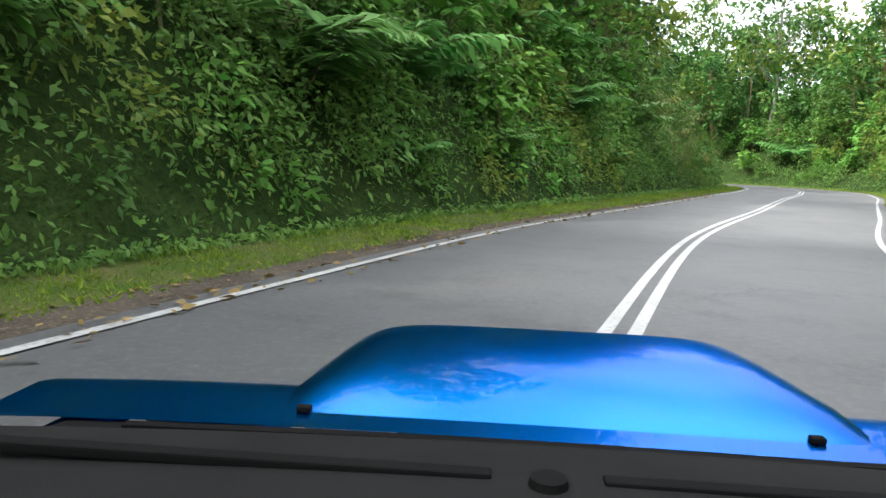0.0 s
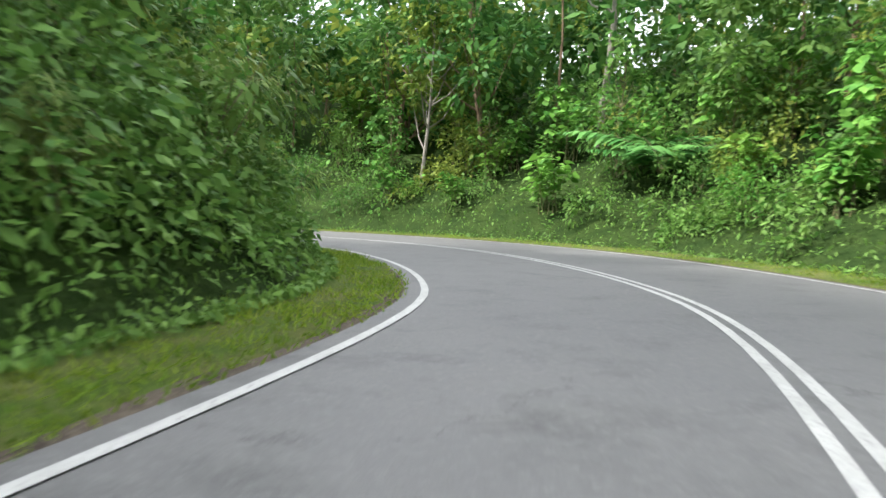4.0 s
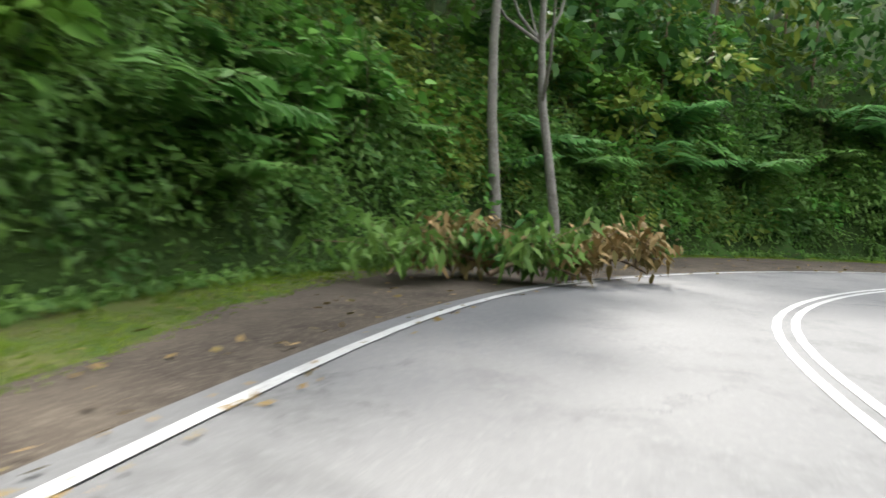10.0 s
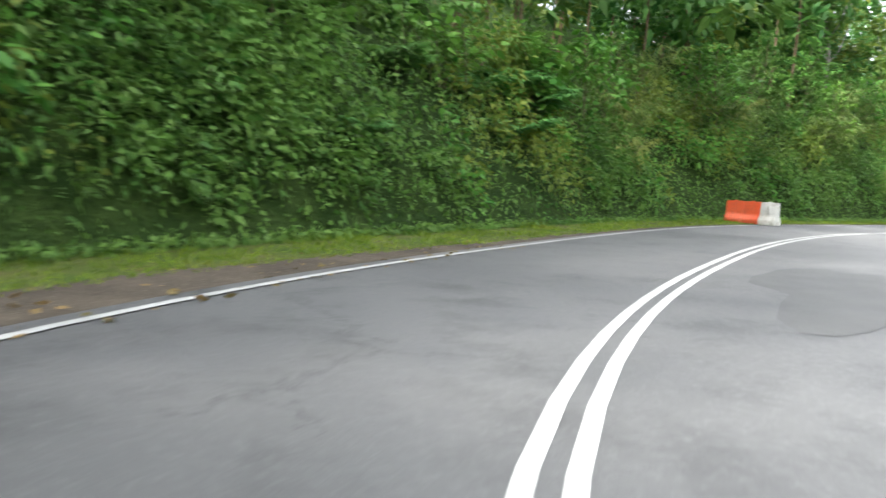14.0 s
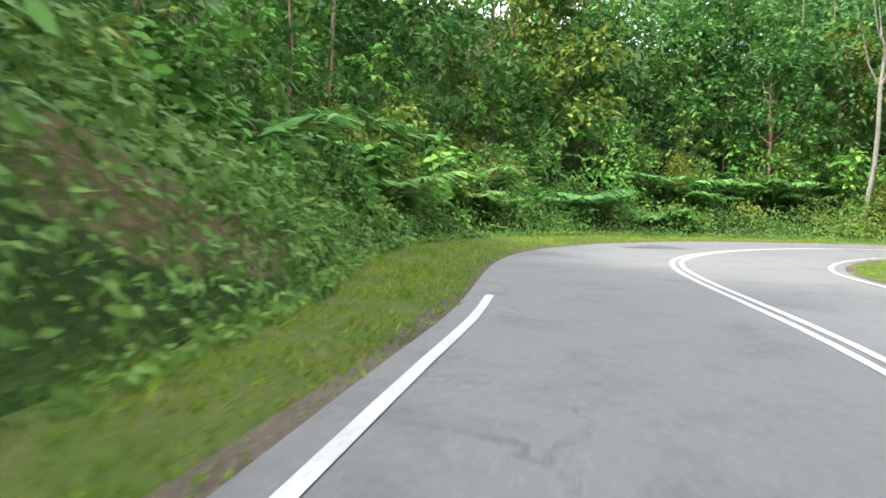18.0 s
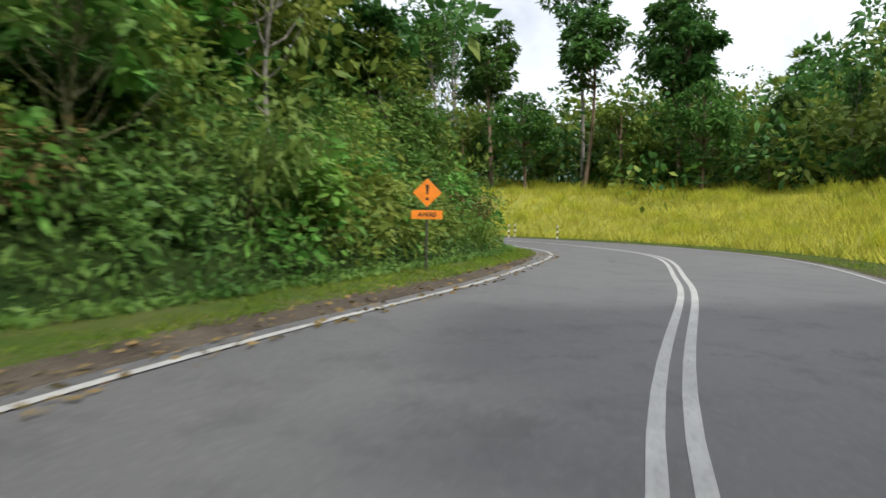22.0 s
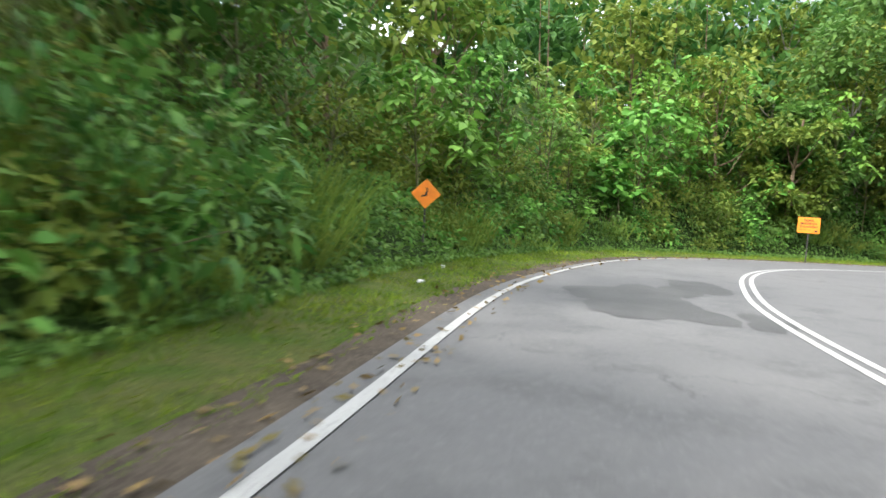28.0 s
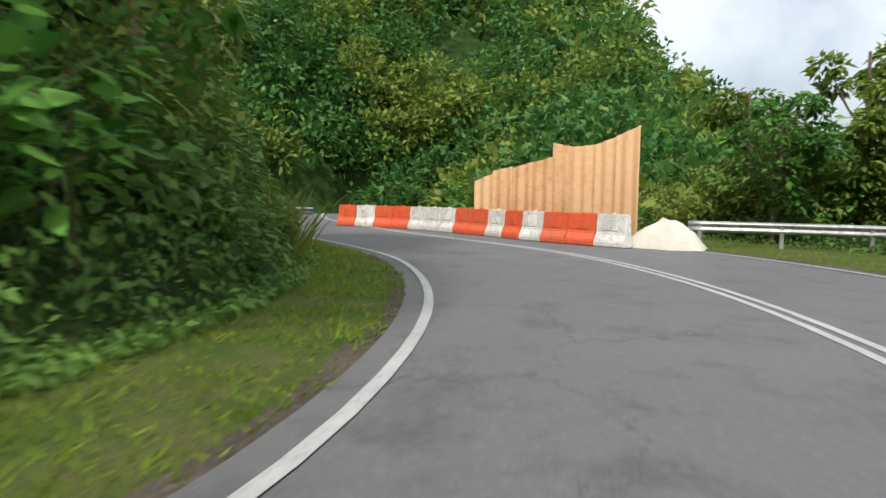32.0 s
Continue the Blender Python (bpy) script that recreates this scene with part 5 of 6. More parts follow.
# thicket of creepers and young plants that rises over the banks, in domes of leaves
def thicket(n, seed, t0=-9, t1=60, sides=(-1, -1, -1, 1), depth=9.0, power=1.6):
    """Domes in clusters of eight: each cluster is one plant of one kind, with gaps between them."""
    rg = np.random.default_rng(seed)
    m = n // 8
    s = np.repeat(rg.uniform(at_station(t0), at_station(t1), m), 8)
    n = len(s)
    sg = np.repeat(rg.choice(sides, m), 8)
    vg = np.where(sg < 0, prof(VERGE[-1], s), prof(VERGE[1], s))
    w = np.where(sg < 0, np.interp(s, run, left_w), np.interp(s, run, right_w)) + vg
    a = np.repeat(rg.uniform(0, 1, m) ** power * depth, 8) + 0.3 + rg.normal(size=n) * 0.34
    x, y = at_road(s + rg.normal(size=n) * 0.42, sg * (w + 0.12 + np.abs(a)))
    d, ss = off_road(x, y)
    w2 = np.where(d < 0, np.interp(ss, run, left_w) + prof(VERGE[-1], ss), np.interp(ss, run, right_w) + prof(VERGE[1], ss))
    a2 = np.abs(d) - w2
    rise, tone_ = np.repeat(rg.uniform(0.15, 1.0, m) ** 0.8, 8) + rg.normal(size=n) * 0.1, np.repeat(rg.normal(size=m) * 0.17, 8)
    hw = np.where(d < 0, prof(WALL[-1], ss), prof(WALL[1], ss))
    bare = (d < 0) & (np.abs(station(ss) - 18.55) < 0.42) & (a2 < 3.2) & (rg.uniform(size=n) < 0.6)      # the cut earth face
    ok = (a2 > -0.05) & (hw > 0.1) & ~keep_off(x, y) & ~bare
    x, y, d, ss, a2, hw, rise, tone_ = (q[ok] for q in (x, y, d, ss, a2, hw, rise, tone_))
    lump = np.array([noise.noise((px * 0.28, py * 0.28, 1.3)) + 0.5 * noise.noise((px * 0.8, py * 0.8, 4.1)) for px, py in zip(x, y)])
    top = np.minimum(hw, 0.3 + 0.62 * a2) * np.clip(0.8 + 1.5 * lump, 0.1, 2.0)
    z = section(d, ss) + top * np.clip(rise, 0.05, 1.1)
    sd = np.stack([np.interp(ss, run, side[:, 0]), np.interp(ss, run, side[:, 1])], 1) * -np.sign(d)[:, None]
    kind = np.array([noise.noise((px * 0.17, py * 0.17, 9.0)) for px, py in zip(x, y)]) + tone_
    # dark sapling leaves stand in for shade on the low bank before the roadworks
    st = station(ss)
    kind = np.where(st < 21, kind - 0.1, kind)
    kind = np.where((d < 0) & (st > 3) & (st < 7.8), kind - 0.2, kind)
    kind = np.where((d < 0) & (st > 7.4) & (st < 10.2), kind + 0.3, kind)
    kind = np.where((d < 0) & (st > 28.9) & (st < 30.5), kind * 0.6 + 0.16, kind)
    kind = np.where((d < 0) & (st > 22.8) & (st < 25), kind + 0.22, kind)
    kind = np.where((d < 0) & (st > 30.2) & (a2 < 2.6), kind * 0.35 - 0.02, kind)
    # yellower leaves higher up stand in for sun on that bank
    kind = np.where((d < 0) & (st > 29.0) & (st < 31.4) & (a2 >= 2.6), kind * 0.6 + 0.24, kind)
    return np.column_stack([x, y, z]), sd, kind, a2, st


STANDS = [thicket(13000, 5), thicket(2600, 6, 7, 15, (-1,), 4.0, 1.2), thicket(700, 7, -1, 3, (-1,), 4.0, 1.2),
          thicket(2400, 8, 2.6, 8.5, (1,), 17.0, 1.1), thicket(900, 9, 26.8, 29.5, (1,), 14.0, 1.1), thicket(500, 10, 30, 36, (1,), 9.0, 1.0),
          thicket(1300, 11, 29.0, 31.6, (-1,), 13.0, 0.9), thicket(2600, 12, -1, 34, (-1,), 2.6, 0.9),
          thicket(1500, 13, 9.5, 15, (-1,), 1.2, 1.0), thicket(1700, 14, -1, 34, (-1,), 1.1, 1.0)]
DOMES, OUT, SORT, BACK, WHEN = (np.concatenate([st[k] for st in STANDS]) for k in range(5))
for name, lo_, hi_, mat, shape, per, leaf, label in (
        ("creeper_thicket", -9, -0.13, M_BUSH, "lance", 32, (0.13, 0.28), "green creepers smothering the bank and bushes"),
        ("sapling_thicket", -0.13, 0.08, M_TREE, "lance", 32, (0.13, 0.27), "dark green saplings crowding the forest edge, standing in for shade on one bank"),
        ("broadleaf_thicket", 0.08, 0.25, M_BROAD, "oval", 18, (0.15, 0.32), "bright broad leaves of young forest plants"),
        ("yellow_thicket", 0.25, 9, M_TREE_Y, "lance", 32, (0.13, 0.27), "yellow-green sunlit scrub at the forest edge")):
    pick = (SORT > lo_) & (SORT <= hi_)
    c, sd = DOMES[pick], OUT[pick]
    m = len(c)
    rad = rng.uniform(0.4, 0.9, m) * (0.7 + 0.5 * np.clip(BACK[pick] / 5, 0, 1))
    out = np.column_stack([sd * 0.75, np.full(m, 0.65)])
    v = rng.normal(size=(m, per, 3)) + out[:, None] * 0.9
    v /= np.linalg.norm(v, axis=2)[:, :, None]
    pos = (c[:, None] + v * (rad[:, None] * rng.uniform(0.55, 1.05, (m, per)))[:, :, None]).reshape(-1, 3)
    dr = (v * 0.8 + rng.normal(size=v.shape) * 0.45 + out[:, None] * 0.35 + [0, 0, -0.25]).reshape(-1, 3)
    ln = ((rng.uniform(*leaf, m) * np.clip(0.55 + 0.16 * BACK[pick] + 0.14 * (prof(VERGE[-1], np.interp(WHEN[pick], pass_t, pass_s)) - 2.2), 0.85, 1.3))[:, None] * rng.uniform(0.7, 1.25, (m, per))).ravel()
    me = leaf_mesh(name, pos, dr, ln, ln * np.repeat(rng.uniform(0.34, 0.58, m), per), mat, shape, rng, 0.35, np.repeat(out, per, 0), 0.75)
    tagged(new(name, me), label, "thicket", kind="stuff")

# low undergrowth that covers the banks
N_U = 380000
s_ = rng.uniform(0, run[-1], N_U)
sg_ = rng.choice([-1, -1, -1, 1], N_U)
w_ = np.where(sg_ < 0, np.interp(s_, run, left_w) + prof(VERGE[-1], s_), np.interp(s_, run, right_w) + prof(VERGE[1], s_))
o_ = sg_ * (w_ + rng.uniform(0, 1, N_U) ** 1.9 * 5.0 - 0.4)
x_, y_ = at_road(s_, o_)
d_, ss_ = off_road(x_, y_)
w2 = np.where(d_ < 0, np.interp(ss_, run, left_w) + prof(VERGE[-1], ss_), np.interp(ss_, run, right_w) + prof(VERGE[1], ss_))
st_ = station(ss_)
clear = (d_ > 0) & (st_ > 21.8) & (st_ < 26.6)
patchy = np.array([noise.noise((px * 0.45, py * 0.45, 6.2)) for px, py in zip(x_, y_)]) + rng.normal(size=N_U) * 0.15
keep = (np.abs(d_) > w2 - 0.5) & ~clear & ~((d_ < 0) & (np.abs(st_ - 18.55) < 0.45) & (np.abs(d_) < w2 + 3.0) & (patchy < -0.02)) & ((patchy > -0.5) | (np.abs(d_) < w2 + 0.5))
x_, y_, d_, ss_ = x_[keep], y_[keep], d_[keep], ss_[keep]
m = len(x_)
sd_ = np.stack([np.interp(ss_, run, side[:, 0]), np.interp(ss_, run, side[:, 1])], 1) * -np.sign(d_)[:, None]
face = np.column_stack([sd_ * 0.9, np.full(m, 0.75)])
tall = rng.uniform(0, 1, m) ** 1.3 * np.clip((np.abs(d_) - w2[keep] + 0.6) * 0.55, 0.22, 0.9)
pos = np.column_stack([x_, y_, section(d_, ss_)]) + face * tall[:, None]
ln = rng.uniform(0.08, 0.23, m) * np.clip(0.85 + 0.12 * (np.abs(d_) - w2[keep]), 0.8, 1.2) * np.clip(0.8 + 0.1 * w2[keep] - 0.56, 0.85, 1.35)
dr = np.column_stack([sd_ * 0.5, np.full(m, -0.1)]) + rng.normal(size=(m, 3)) * 0.6
me = leaf_mesh("undergrowth", pos, dr, ln, ln * rng.uniform(0.35, 0.6, m), M_BUSH, "lance", rng, 0.25, face, 0.7)
tagged(new("undergrowth", me), "low green creepers and seedlings covering the banks", "undergrowth", kind="stuff")

# short grass on the verges, straw in the clearing
N_G = 350000
s_ = rng.uniform(at_station(-1), run[-1], N_G)
sg_ = rng.choice([-1, -1, -1, 1], N_G)
dirt_ = np.where(sg_ < 0, prof(DIRT[-1], s_), prof(DIRT[1], s_))
verge_ = np.maximum(np.where(sg_ < 0, prof(VERGE[-1], s_), prof(VERGE[1], s_)), dirt_ + 0.5)
w_ = np.where(sg_ < 0, np.interp(s_, run, left_w), np.interp(s_, run, right_w)) + 0.3
a_ = dirt_ * 0.85 - 0.2 + (verge_ + 0.2 - dirt_) * rng.uniform(0, 1, N_G) ** 0.8
x_, y_ = at_road(s_, sg_ * (w_ + a_))
tuft = np.array([noise.noise((px * 0.9, py * 0.9, 2.2)) + 0.6 * noise.noise((px * 2.6, py * 2.6, 5.2)) for px, py in zip(x_, y_)])
ln = rng.uniform(0.06, 0.2, N_G) * (0.6 + 0.9 * (a_ - dirt_) / (verge_ - dirt_ + 0.1)) * np.clip(1.05 + 1.3 * tuft, 0.3, 2.4)
D = np.column_stack([rng.normal(size=(N_G, 2)) * 0.55, np.ones(N_G)])
face = np.column_stack([rng.normal(size=(N_G, 2)), 0.1 * np.ones(N_G)])
me = leaf_mesh("verge_grass", np.column_stack([x_, y_, np.full(N_G, 0.01)]), D, ln, rng.uniform(0.014, 0.032, N_G), M_LAWN, "spike", rng, 0.3, face, 0.2)
tagged(new("verge_grass", me), "short green and yellowish grass on the verges", "grass", kind="stuff")
N_S = 110000
s_ = rng.uniform(at_station(21.6), at_station(26.7), N_S)
w_ = np.interp(s_, run, right_w) + prof(VERGE[1], s_) - 1.5
x_, y_ = at_road(s_, w_ + rng.uniform(0, 1, N_S) * 24)
zz, d_, ss_ = ground_z(x_, y_)
st_ = station(ss_)
keep = (d_ > 0) & (d_ > np.interp(ss_, run, right_w) + 1.2) & (st_ > 21.5) & (st_ < 26.75)
x_, y_, zz, d_ = x_[keep], y_[keep], zz[keep], d_[keep]
zz = np.where(d_ < 16, zz, floor_z(x_, y_))
m = len(x_)
D = np.column_stack([rng.normal(size=(m, 2)) * 0.4, np.ones(m)])
face = np.column_stack([rng.normal(size=(m, 2)), 0.1 * np.ones(m)])
me = leaf_mesh("clearing_grass", np.column_stack([x_, y_, zz - 0.02]), D, rng.uniform(0.4, 1.0, m), rng.uniform(0.035, 0.07, m), M_STRAW, "spike", rng, 0.25, face, 0.2)
tagged(new("clearing_grass", me), "golden tall grass covering the sunlit clearing", "grass", kind="stuff")


# ---- signs, barriers, rails ----
def flat(name, color, rough=0.5, metal=0.0, wear=0.75):
    return material(name, color, tuple(c * wear for c in color), rough, 3.0, None, 30, 0.15, 0.003, metal)


M_ORANGE = flat("orange_sign_sheet", (0.95, 0.27, 0.02), 0.45)
M_BLACK = flat("black_paint", (0.02, 0.02, 0.02), 0.5)
M_STEEL = material("galvanised_steel", (0.42, 0.43, 0.43), (0.3, 0.3, 0.29), 0.45, 2.0, (0.2, 0.17, 0.13), 9, 0.2, 0.003, 0.7)
M_POST = flat("dark_steel_post", (0.06, 0.055, 0.05), 0.6)
M_RED = material("faded_red_plastic", (0.72, 0.1, 0.035), (0.6, 0.12, 0.05), 0.45, 1.5, (0.4, 0.1, 0.06), 8, 0.15, 0.004)
M_WHITE = material("dirty_white_plastic", (0.72, 0.7, 0.66), (0.5, 0.47, 0.42), 0.5, 1.2, (0.36, 0.32, 0.27), 7, 0.15, 0.004)
M_RUST = material("rusty_corrugated_sheet", (0.36, 0.17, 0.06), (0.45, 0.25, 0.11), 0.75, 0.8, (0.19, 0.085, 0.035), 5, 0.2, 0.004)
n_, l_ = M_RUST.node_tree.nodes, M_RUST.node_tree.links
info_ = n_.new("ShaderNodeObjectInfo")
base_ = n_["Principled BSDF"].inputs["Base Color"]
l_.new(mix_color(n_, l_, info_.outputs["Random"], base_.links[0].from_socket, (0.50, 0.31, 0.16), -0.2, 1.3), base_)
M_SAND = material("pale_sand", (0.55, 0.52, 0.45), (0.46, 0.42, 0.35), 0.95, 1.5, (0.36, 0.32, 0.26), 30, 0.5, 0.01)


def text_part(text, size, at, turn, mat, parent, name="lettering"):
    cu = bpy.data.curves.new(name, "FONT")
    cu.body, cu.size, cu.extrude, cu.offset = text, size, 0.002, size * 0.022
    cu.align_x, cu.align_y = "CENTER", "CENTER"
    tmp = new("tmp_text", cu)
    me = bpy.data.meshes.new_from_object(tmp.evaluated_get(bpy.context.evaluated_depsgraph_get()))
    bpy.data.objects.remove(tmp)
    me.name = name
    me.materials.clear()
    me.materials.append(mat)
    ob = new(name, me)
    ob.parent = parent
    ob.matrix_basis = Matrix.Translation(at) @ turn
    return ob


UPRIGHT = pose(0, 0, 0, 90, 0, 0)


def sign_base(name, x, y, facing, label, posts, top):
    """A sign that faces along -y of its own frame; facing: the heading of its back."""
    ob = new(name)
    ob.matrix_basis = pose(x, y, 0, 0, 0, facing)
    for px in posts:
        part("post", rod_bm((px, 0.04, -0.3), (px, 0.04, top), 0.025), M_POST, ob, "dark steel post")
    return tagged(ob, label, "road sign")


def rect_sign(x, y, facing, low, w, h, lines_, label, small=()):
    ob = sign_base("warning_sign", x, y, facing, label, (-w * 0.06, w * 0.06) if w < 0.7 else (0.0,), low + h * 0.6)
    part("board", box_bm((w, 0.02, h), (0, 0, low + h / 2), 0.004), M_ORANGE, ob, "bright orange sheet board")
    for txt, size, dx, dz in lines_:
        text_part(txt, size, (dx, -0.012, low + h * dz), UPRIGHT, M_BLACK, ob)
    for bx, bz, bw_, bh_ in small:
        part("small_print", box_bm((bw_, 0.004, bh_), (bx, -0.011, low + h * bz)), M_BLACK, ob)
    return ob


def diamond_sign(x, y, facing, mid, half, mark, label, plate=None):
    ob = sign_base("diamond_sign", x, y, facing, label, (0.0,), mid)
    part("board", box_bm((half * 1.414, 0.02, half * 1.414), (0, 0, mid), 0.01, pose(0, 0, 0, 0, 45, 0)), M_ORANGE, ob, "orange diamond board")
    if mark == "!":
        bm = bmesh.new()
        prof_ = [(-0.075, 0.55), (0.075, 0.55), (0.03, -0.15), (-0.03, -0.15)]
        vs = [bm.verts.new((px * half / 0.6, -0.0125, mid + pz * half)) for px, pz in prof_]
        bm.faces.new(vs)
        part("exclamation_stroke", bm, M_BLACK, ob)
        bm = bmesh.new()
        bmesh.ops.create_circle(bm, cap_ends=True, segments=20, radius=half * 0.11, matrix=pose(0, -0.0125, mid - half * 0.42, 90, 0, 0))
        part("exclamation_dot", bm, M_BLACK, ob)
    else:
        for cx, cz, sx, sz, tl in ((0.02, 0.05, 0.12, 0.4, 20), (-0.1, -0.12, 0.4, 0.1, -18), (0.06, 0.34, 0.14, 0.14, 0)):
            part("work_mark", box_bm((half * sx, 0.004, half * sz), (half * cx, -0.0125, mid + half * cz), 0, pose(0, 0, 0, 0, tl, 0)), M_BLACK, ob)
    if plate:
        w, h, z = plate
        part("plate", box_bm((w, 0.02, h), (0, 0, z), 0.004), M_ORANGE, ob, "orange plate below the diamond")
        text_part("AWAS", h * 0.72, (0, -0.013, z), UPRIGHT, M_BLACK, ob)
    return ob


diamond_sign(39.42, 145.55, -118, 1.70, 0.31, "!", "orange diamond danger sign with plate among roadside bushes", (0.66, 0.19, 1.23))
rect_sign(55.9, 137.05, -80, 0.93, 0.76, 0.58,
          [("AWAS", 0.165, 0, 0.8), ("DI HADAPAN", 0.105, 0.02, 0.33)], "orange roadworks ahead sign on a single post", [(-0.17, 0.56, 0.20, 0.055), (0.06, 0.56, 0.17, 0.055), (0.20, 0.1, 0.05, 0.045), (-0.05, 0.2, 0.38, 0.008)])
diamond_sign(87.38, 169.85, -24, 1.54, 0.34, "work", "orange diamond roadworks sign in dark undergrowth")
rect_sign(108.2, 176.3, -60, 1.30, 0.88, 0.68, [("SIGNAL", 0.12, 0.0, 0.80), ("SEMENTARA", 0.115, 0.0, 0.60), ("DI HADAPAN", 0.115, 0.0, 0.40)], "faded orange roadworks sign before sunlit bushes",
          [(-0.12, 0.2, 0.5, 0.008), (0.30, 0.14, 0.11, 0.07)])
rect_sign(132.8, 174.7, -78, 1.74, 0.61, 0.22, [("AWAS", 0.163, 0, 0.5)], "narrow orange warning plate on two thin posts")


# ---- guard rails ----
def guard_rail(points, label, height=0.72):
    """A W-beam on posts through plan points."""
    ob = new("guard_rail")
    x0, y0 = points[0]
    ob.matrix_basis = Matrix.Translation((x0, y0, 0))
    pts = spline([(x - x0, y - y0) for x, y in points], 6)
    path = [(x, y, height) for x, y in pts]
    wv = [(0.0, 0.155), (0.05, 0.12), (0.085, 0.08), (0.05, 0.04), (0.012, 0.0), (0.05, -0.04), (0.085, -0.08), (0.05, -0.12), (0.0, -0.155)]
    back = [(a - 0.006, u) for a, u in wv[::-1]]
    part("beam", sweep_bm(wv + back, path), M_STEEL, ob, "galvanised corrugated beam", True)
    ln = np.r_[0, np.cumsum(np.linalg.norm(np.diff(pts, axis=0), axis=1))]
    for s in np.arange(0.3, ln[-1], 2.0):
        px, py = np.interp(s, ln, pts[:, 0]), np.interp(s, ln, pts[:, 1])
        part("post", box_bm((0.1, 0.1, height + 0.35), (px, py, (height + 0.15) / 2 - 0.17), 0.01), M_STEEL, ob)
    return tagged(ob, label, "guard rail")


guard_rail([(-6.95, 149.0), (-7.3, 147.4), (-7.9, 144.6), (-8.4, 139.9), (-9.2, 138.0)], "grey steel guard rail overgrown with shrubs", 0.5)
guard_rail([(153.7, 170.9), (153.5, 168.5), (152.4, 165.4), (150.2, 162.8)], "grey steel guard rail beside the sand heap", 0.55)
guard_rail([(162.5, 189.1), (161.5, 187.5), (160.8, 185.7)], "short grey steel guard rail past the barriers", 0.55)


# ---- water-filled barriers, hoarding, sand ----
def barrier(x, y, turn, mat, label, length=1.5):
    ob = new("road_barrier")
    ob.matrix_basis = pose(x, y, 0, 0, 0, turn)
    h = length / 2 - 0.01
    section_ = [(-0.24, 0.0), (-0.24, 0.16), (-0.13, 0.36), (-0.09, 0.86), (0.09, 0.86), (0.13, 0.36), (0.24, 0.16), (0.24, 0.0)]
    bm = bmesh.new()
    rings = [[bm.verts.new((xx, a, u)) for a, u in section_] for xx in (-h, h)]
    k = len(section_)
    for j in range(k):
        bm.faces.new((rings[0][j], rings[0][(j + 1) % k], rings[1][(j + 1) % k], rings[1][j]))
    bm.faces.new(rings[0])
    bm.faces.new(rings[1][::-1])
    bmesh.ops.recalc_face_normals(bm, faces=bm.faces[:])
    bmesh.ops.bevel(bm, geom=bm.edges[:], offset=0.025, segments=2, affect="EDGES")
    part("shell", bm, mat, ob)
    for i in range(5):
        part("rib", box_bm((0.07, 0.03, 0.3), (-h + 0.3 + i * (2 * h - 0.6) / 4, -0.118, 0.58), 0.012, pose(0, 0, 0, -4, 0, 0)), mat, ob)
        part("rib", box_bm((0.07, 0.03, 0.3), (-h + 0.3 + i * (2 * h - 0.6) / 4, 0.118, 0.58), 0.012, pose(0, 0, 0, 4, 0, 0)), mat, ob)
    part("filler_cap", rod_bm((0, 0, 0.85), (0, 0, 0.89), 0.06, 0.06, 12), mat, ob)
    return tagged(ob, label, "road barrier", group="barriers along the bend")


def barrier_row(points, colours, length=1.55):
    pts = spline(points, 10)
    ln = np.r_[0, np.cumsum(np.linalg.norm(np.diff(pts, axis=0), axis=1))]
    for i, c in enumerate(colours):
        s = (i + 0.5) * ln[-1] / len(colours)
        px, py = np.interp(s, ln, pts[:, 0]), np.interp(s, ln, pts[:, 1])
        k = min(int(np.searchsorted(ln, s)), len(pts) - 1)
        d = pts[k] - pts[k - 1]
        red = c == "r"
        barrier(px, py, math.degrees(math.atan2(d[1], d[0])), M_RED if red else M_WHITE,
                "faded red plastic road barrier in the row" if red else "dirty white plastic road barrier in the row", ln[-1] / len(colours))


barrier_row([(152.1, 172.4), (153.8, 174.8), (156.1, 177.2), (158.9, 180.7), (160.2, 184.2)], "wrrwrwrrwwwrrwr")
barrier_row([(-41.0, 128.9), (-40.4, 128.1), (-39.8, 127.2)], "rrw")


def hoarding(a, b, heights, label):
    """Upright corrugated sheets of unequal height between two plan points."""
    ob = new("hoarding")
    ob.matrix_basis = Matrix.Translation((*a, 0))
    d = np.array(b) - np.array(a)
    n = len(heights)
    nrm = np.array([d[1], -d[0]]) / np.linalg.norm(d)
    for i, (h0, h1) in enumerate(heights):
        p0, p1 = d * i / n, d * (i + 1.04) / n
        k = 25
        u = np.linspace(0, 1, k)
        wave = 0.045 * np.cos(u * 2 * np.pi * 2 + i)  + (0.05 if i % 2 else 0.0)
        base = p0 + (p1 - p0) * u[:, None] + nrm * wave[:, None]
        top = h0 + (h1 - h0) * u
        v = np.vstack([np.column_stack([base, np.full(k, -0.2)]), np.column_stack([base, top]),
                       np.column_stack([base - nrm * 0.006, np.full(k, -0.2)]), np.column_stack([base - nrm * 0.006, top])])
        f = []
        for j in range(k - 1):
            f += [(j, j + 1, k + j + 1, k + j), (2 * k + j, 3 * k + j, 3 * k + j + 1, 2 * k + j + 1), (k + j, k + j + 1, 3 * k + j + 1, 3 * k + j)]
        mesh_ob("sheet", v, f, M_RUST, ob, True)
    return tagged(ob, label, "hoarding")


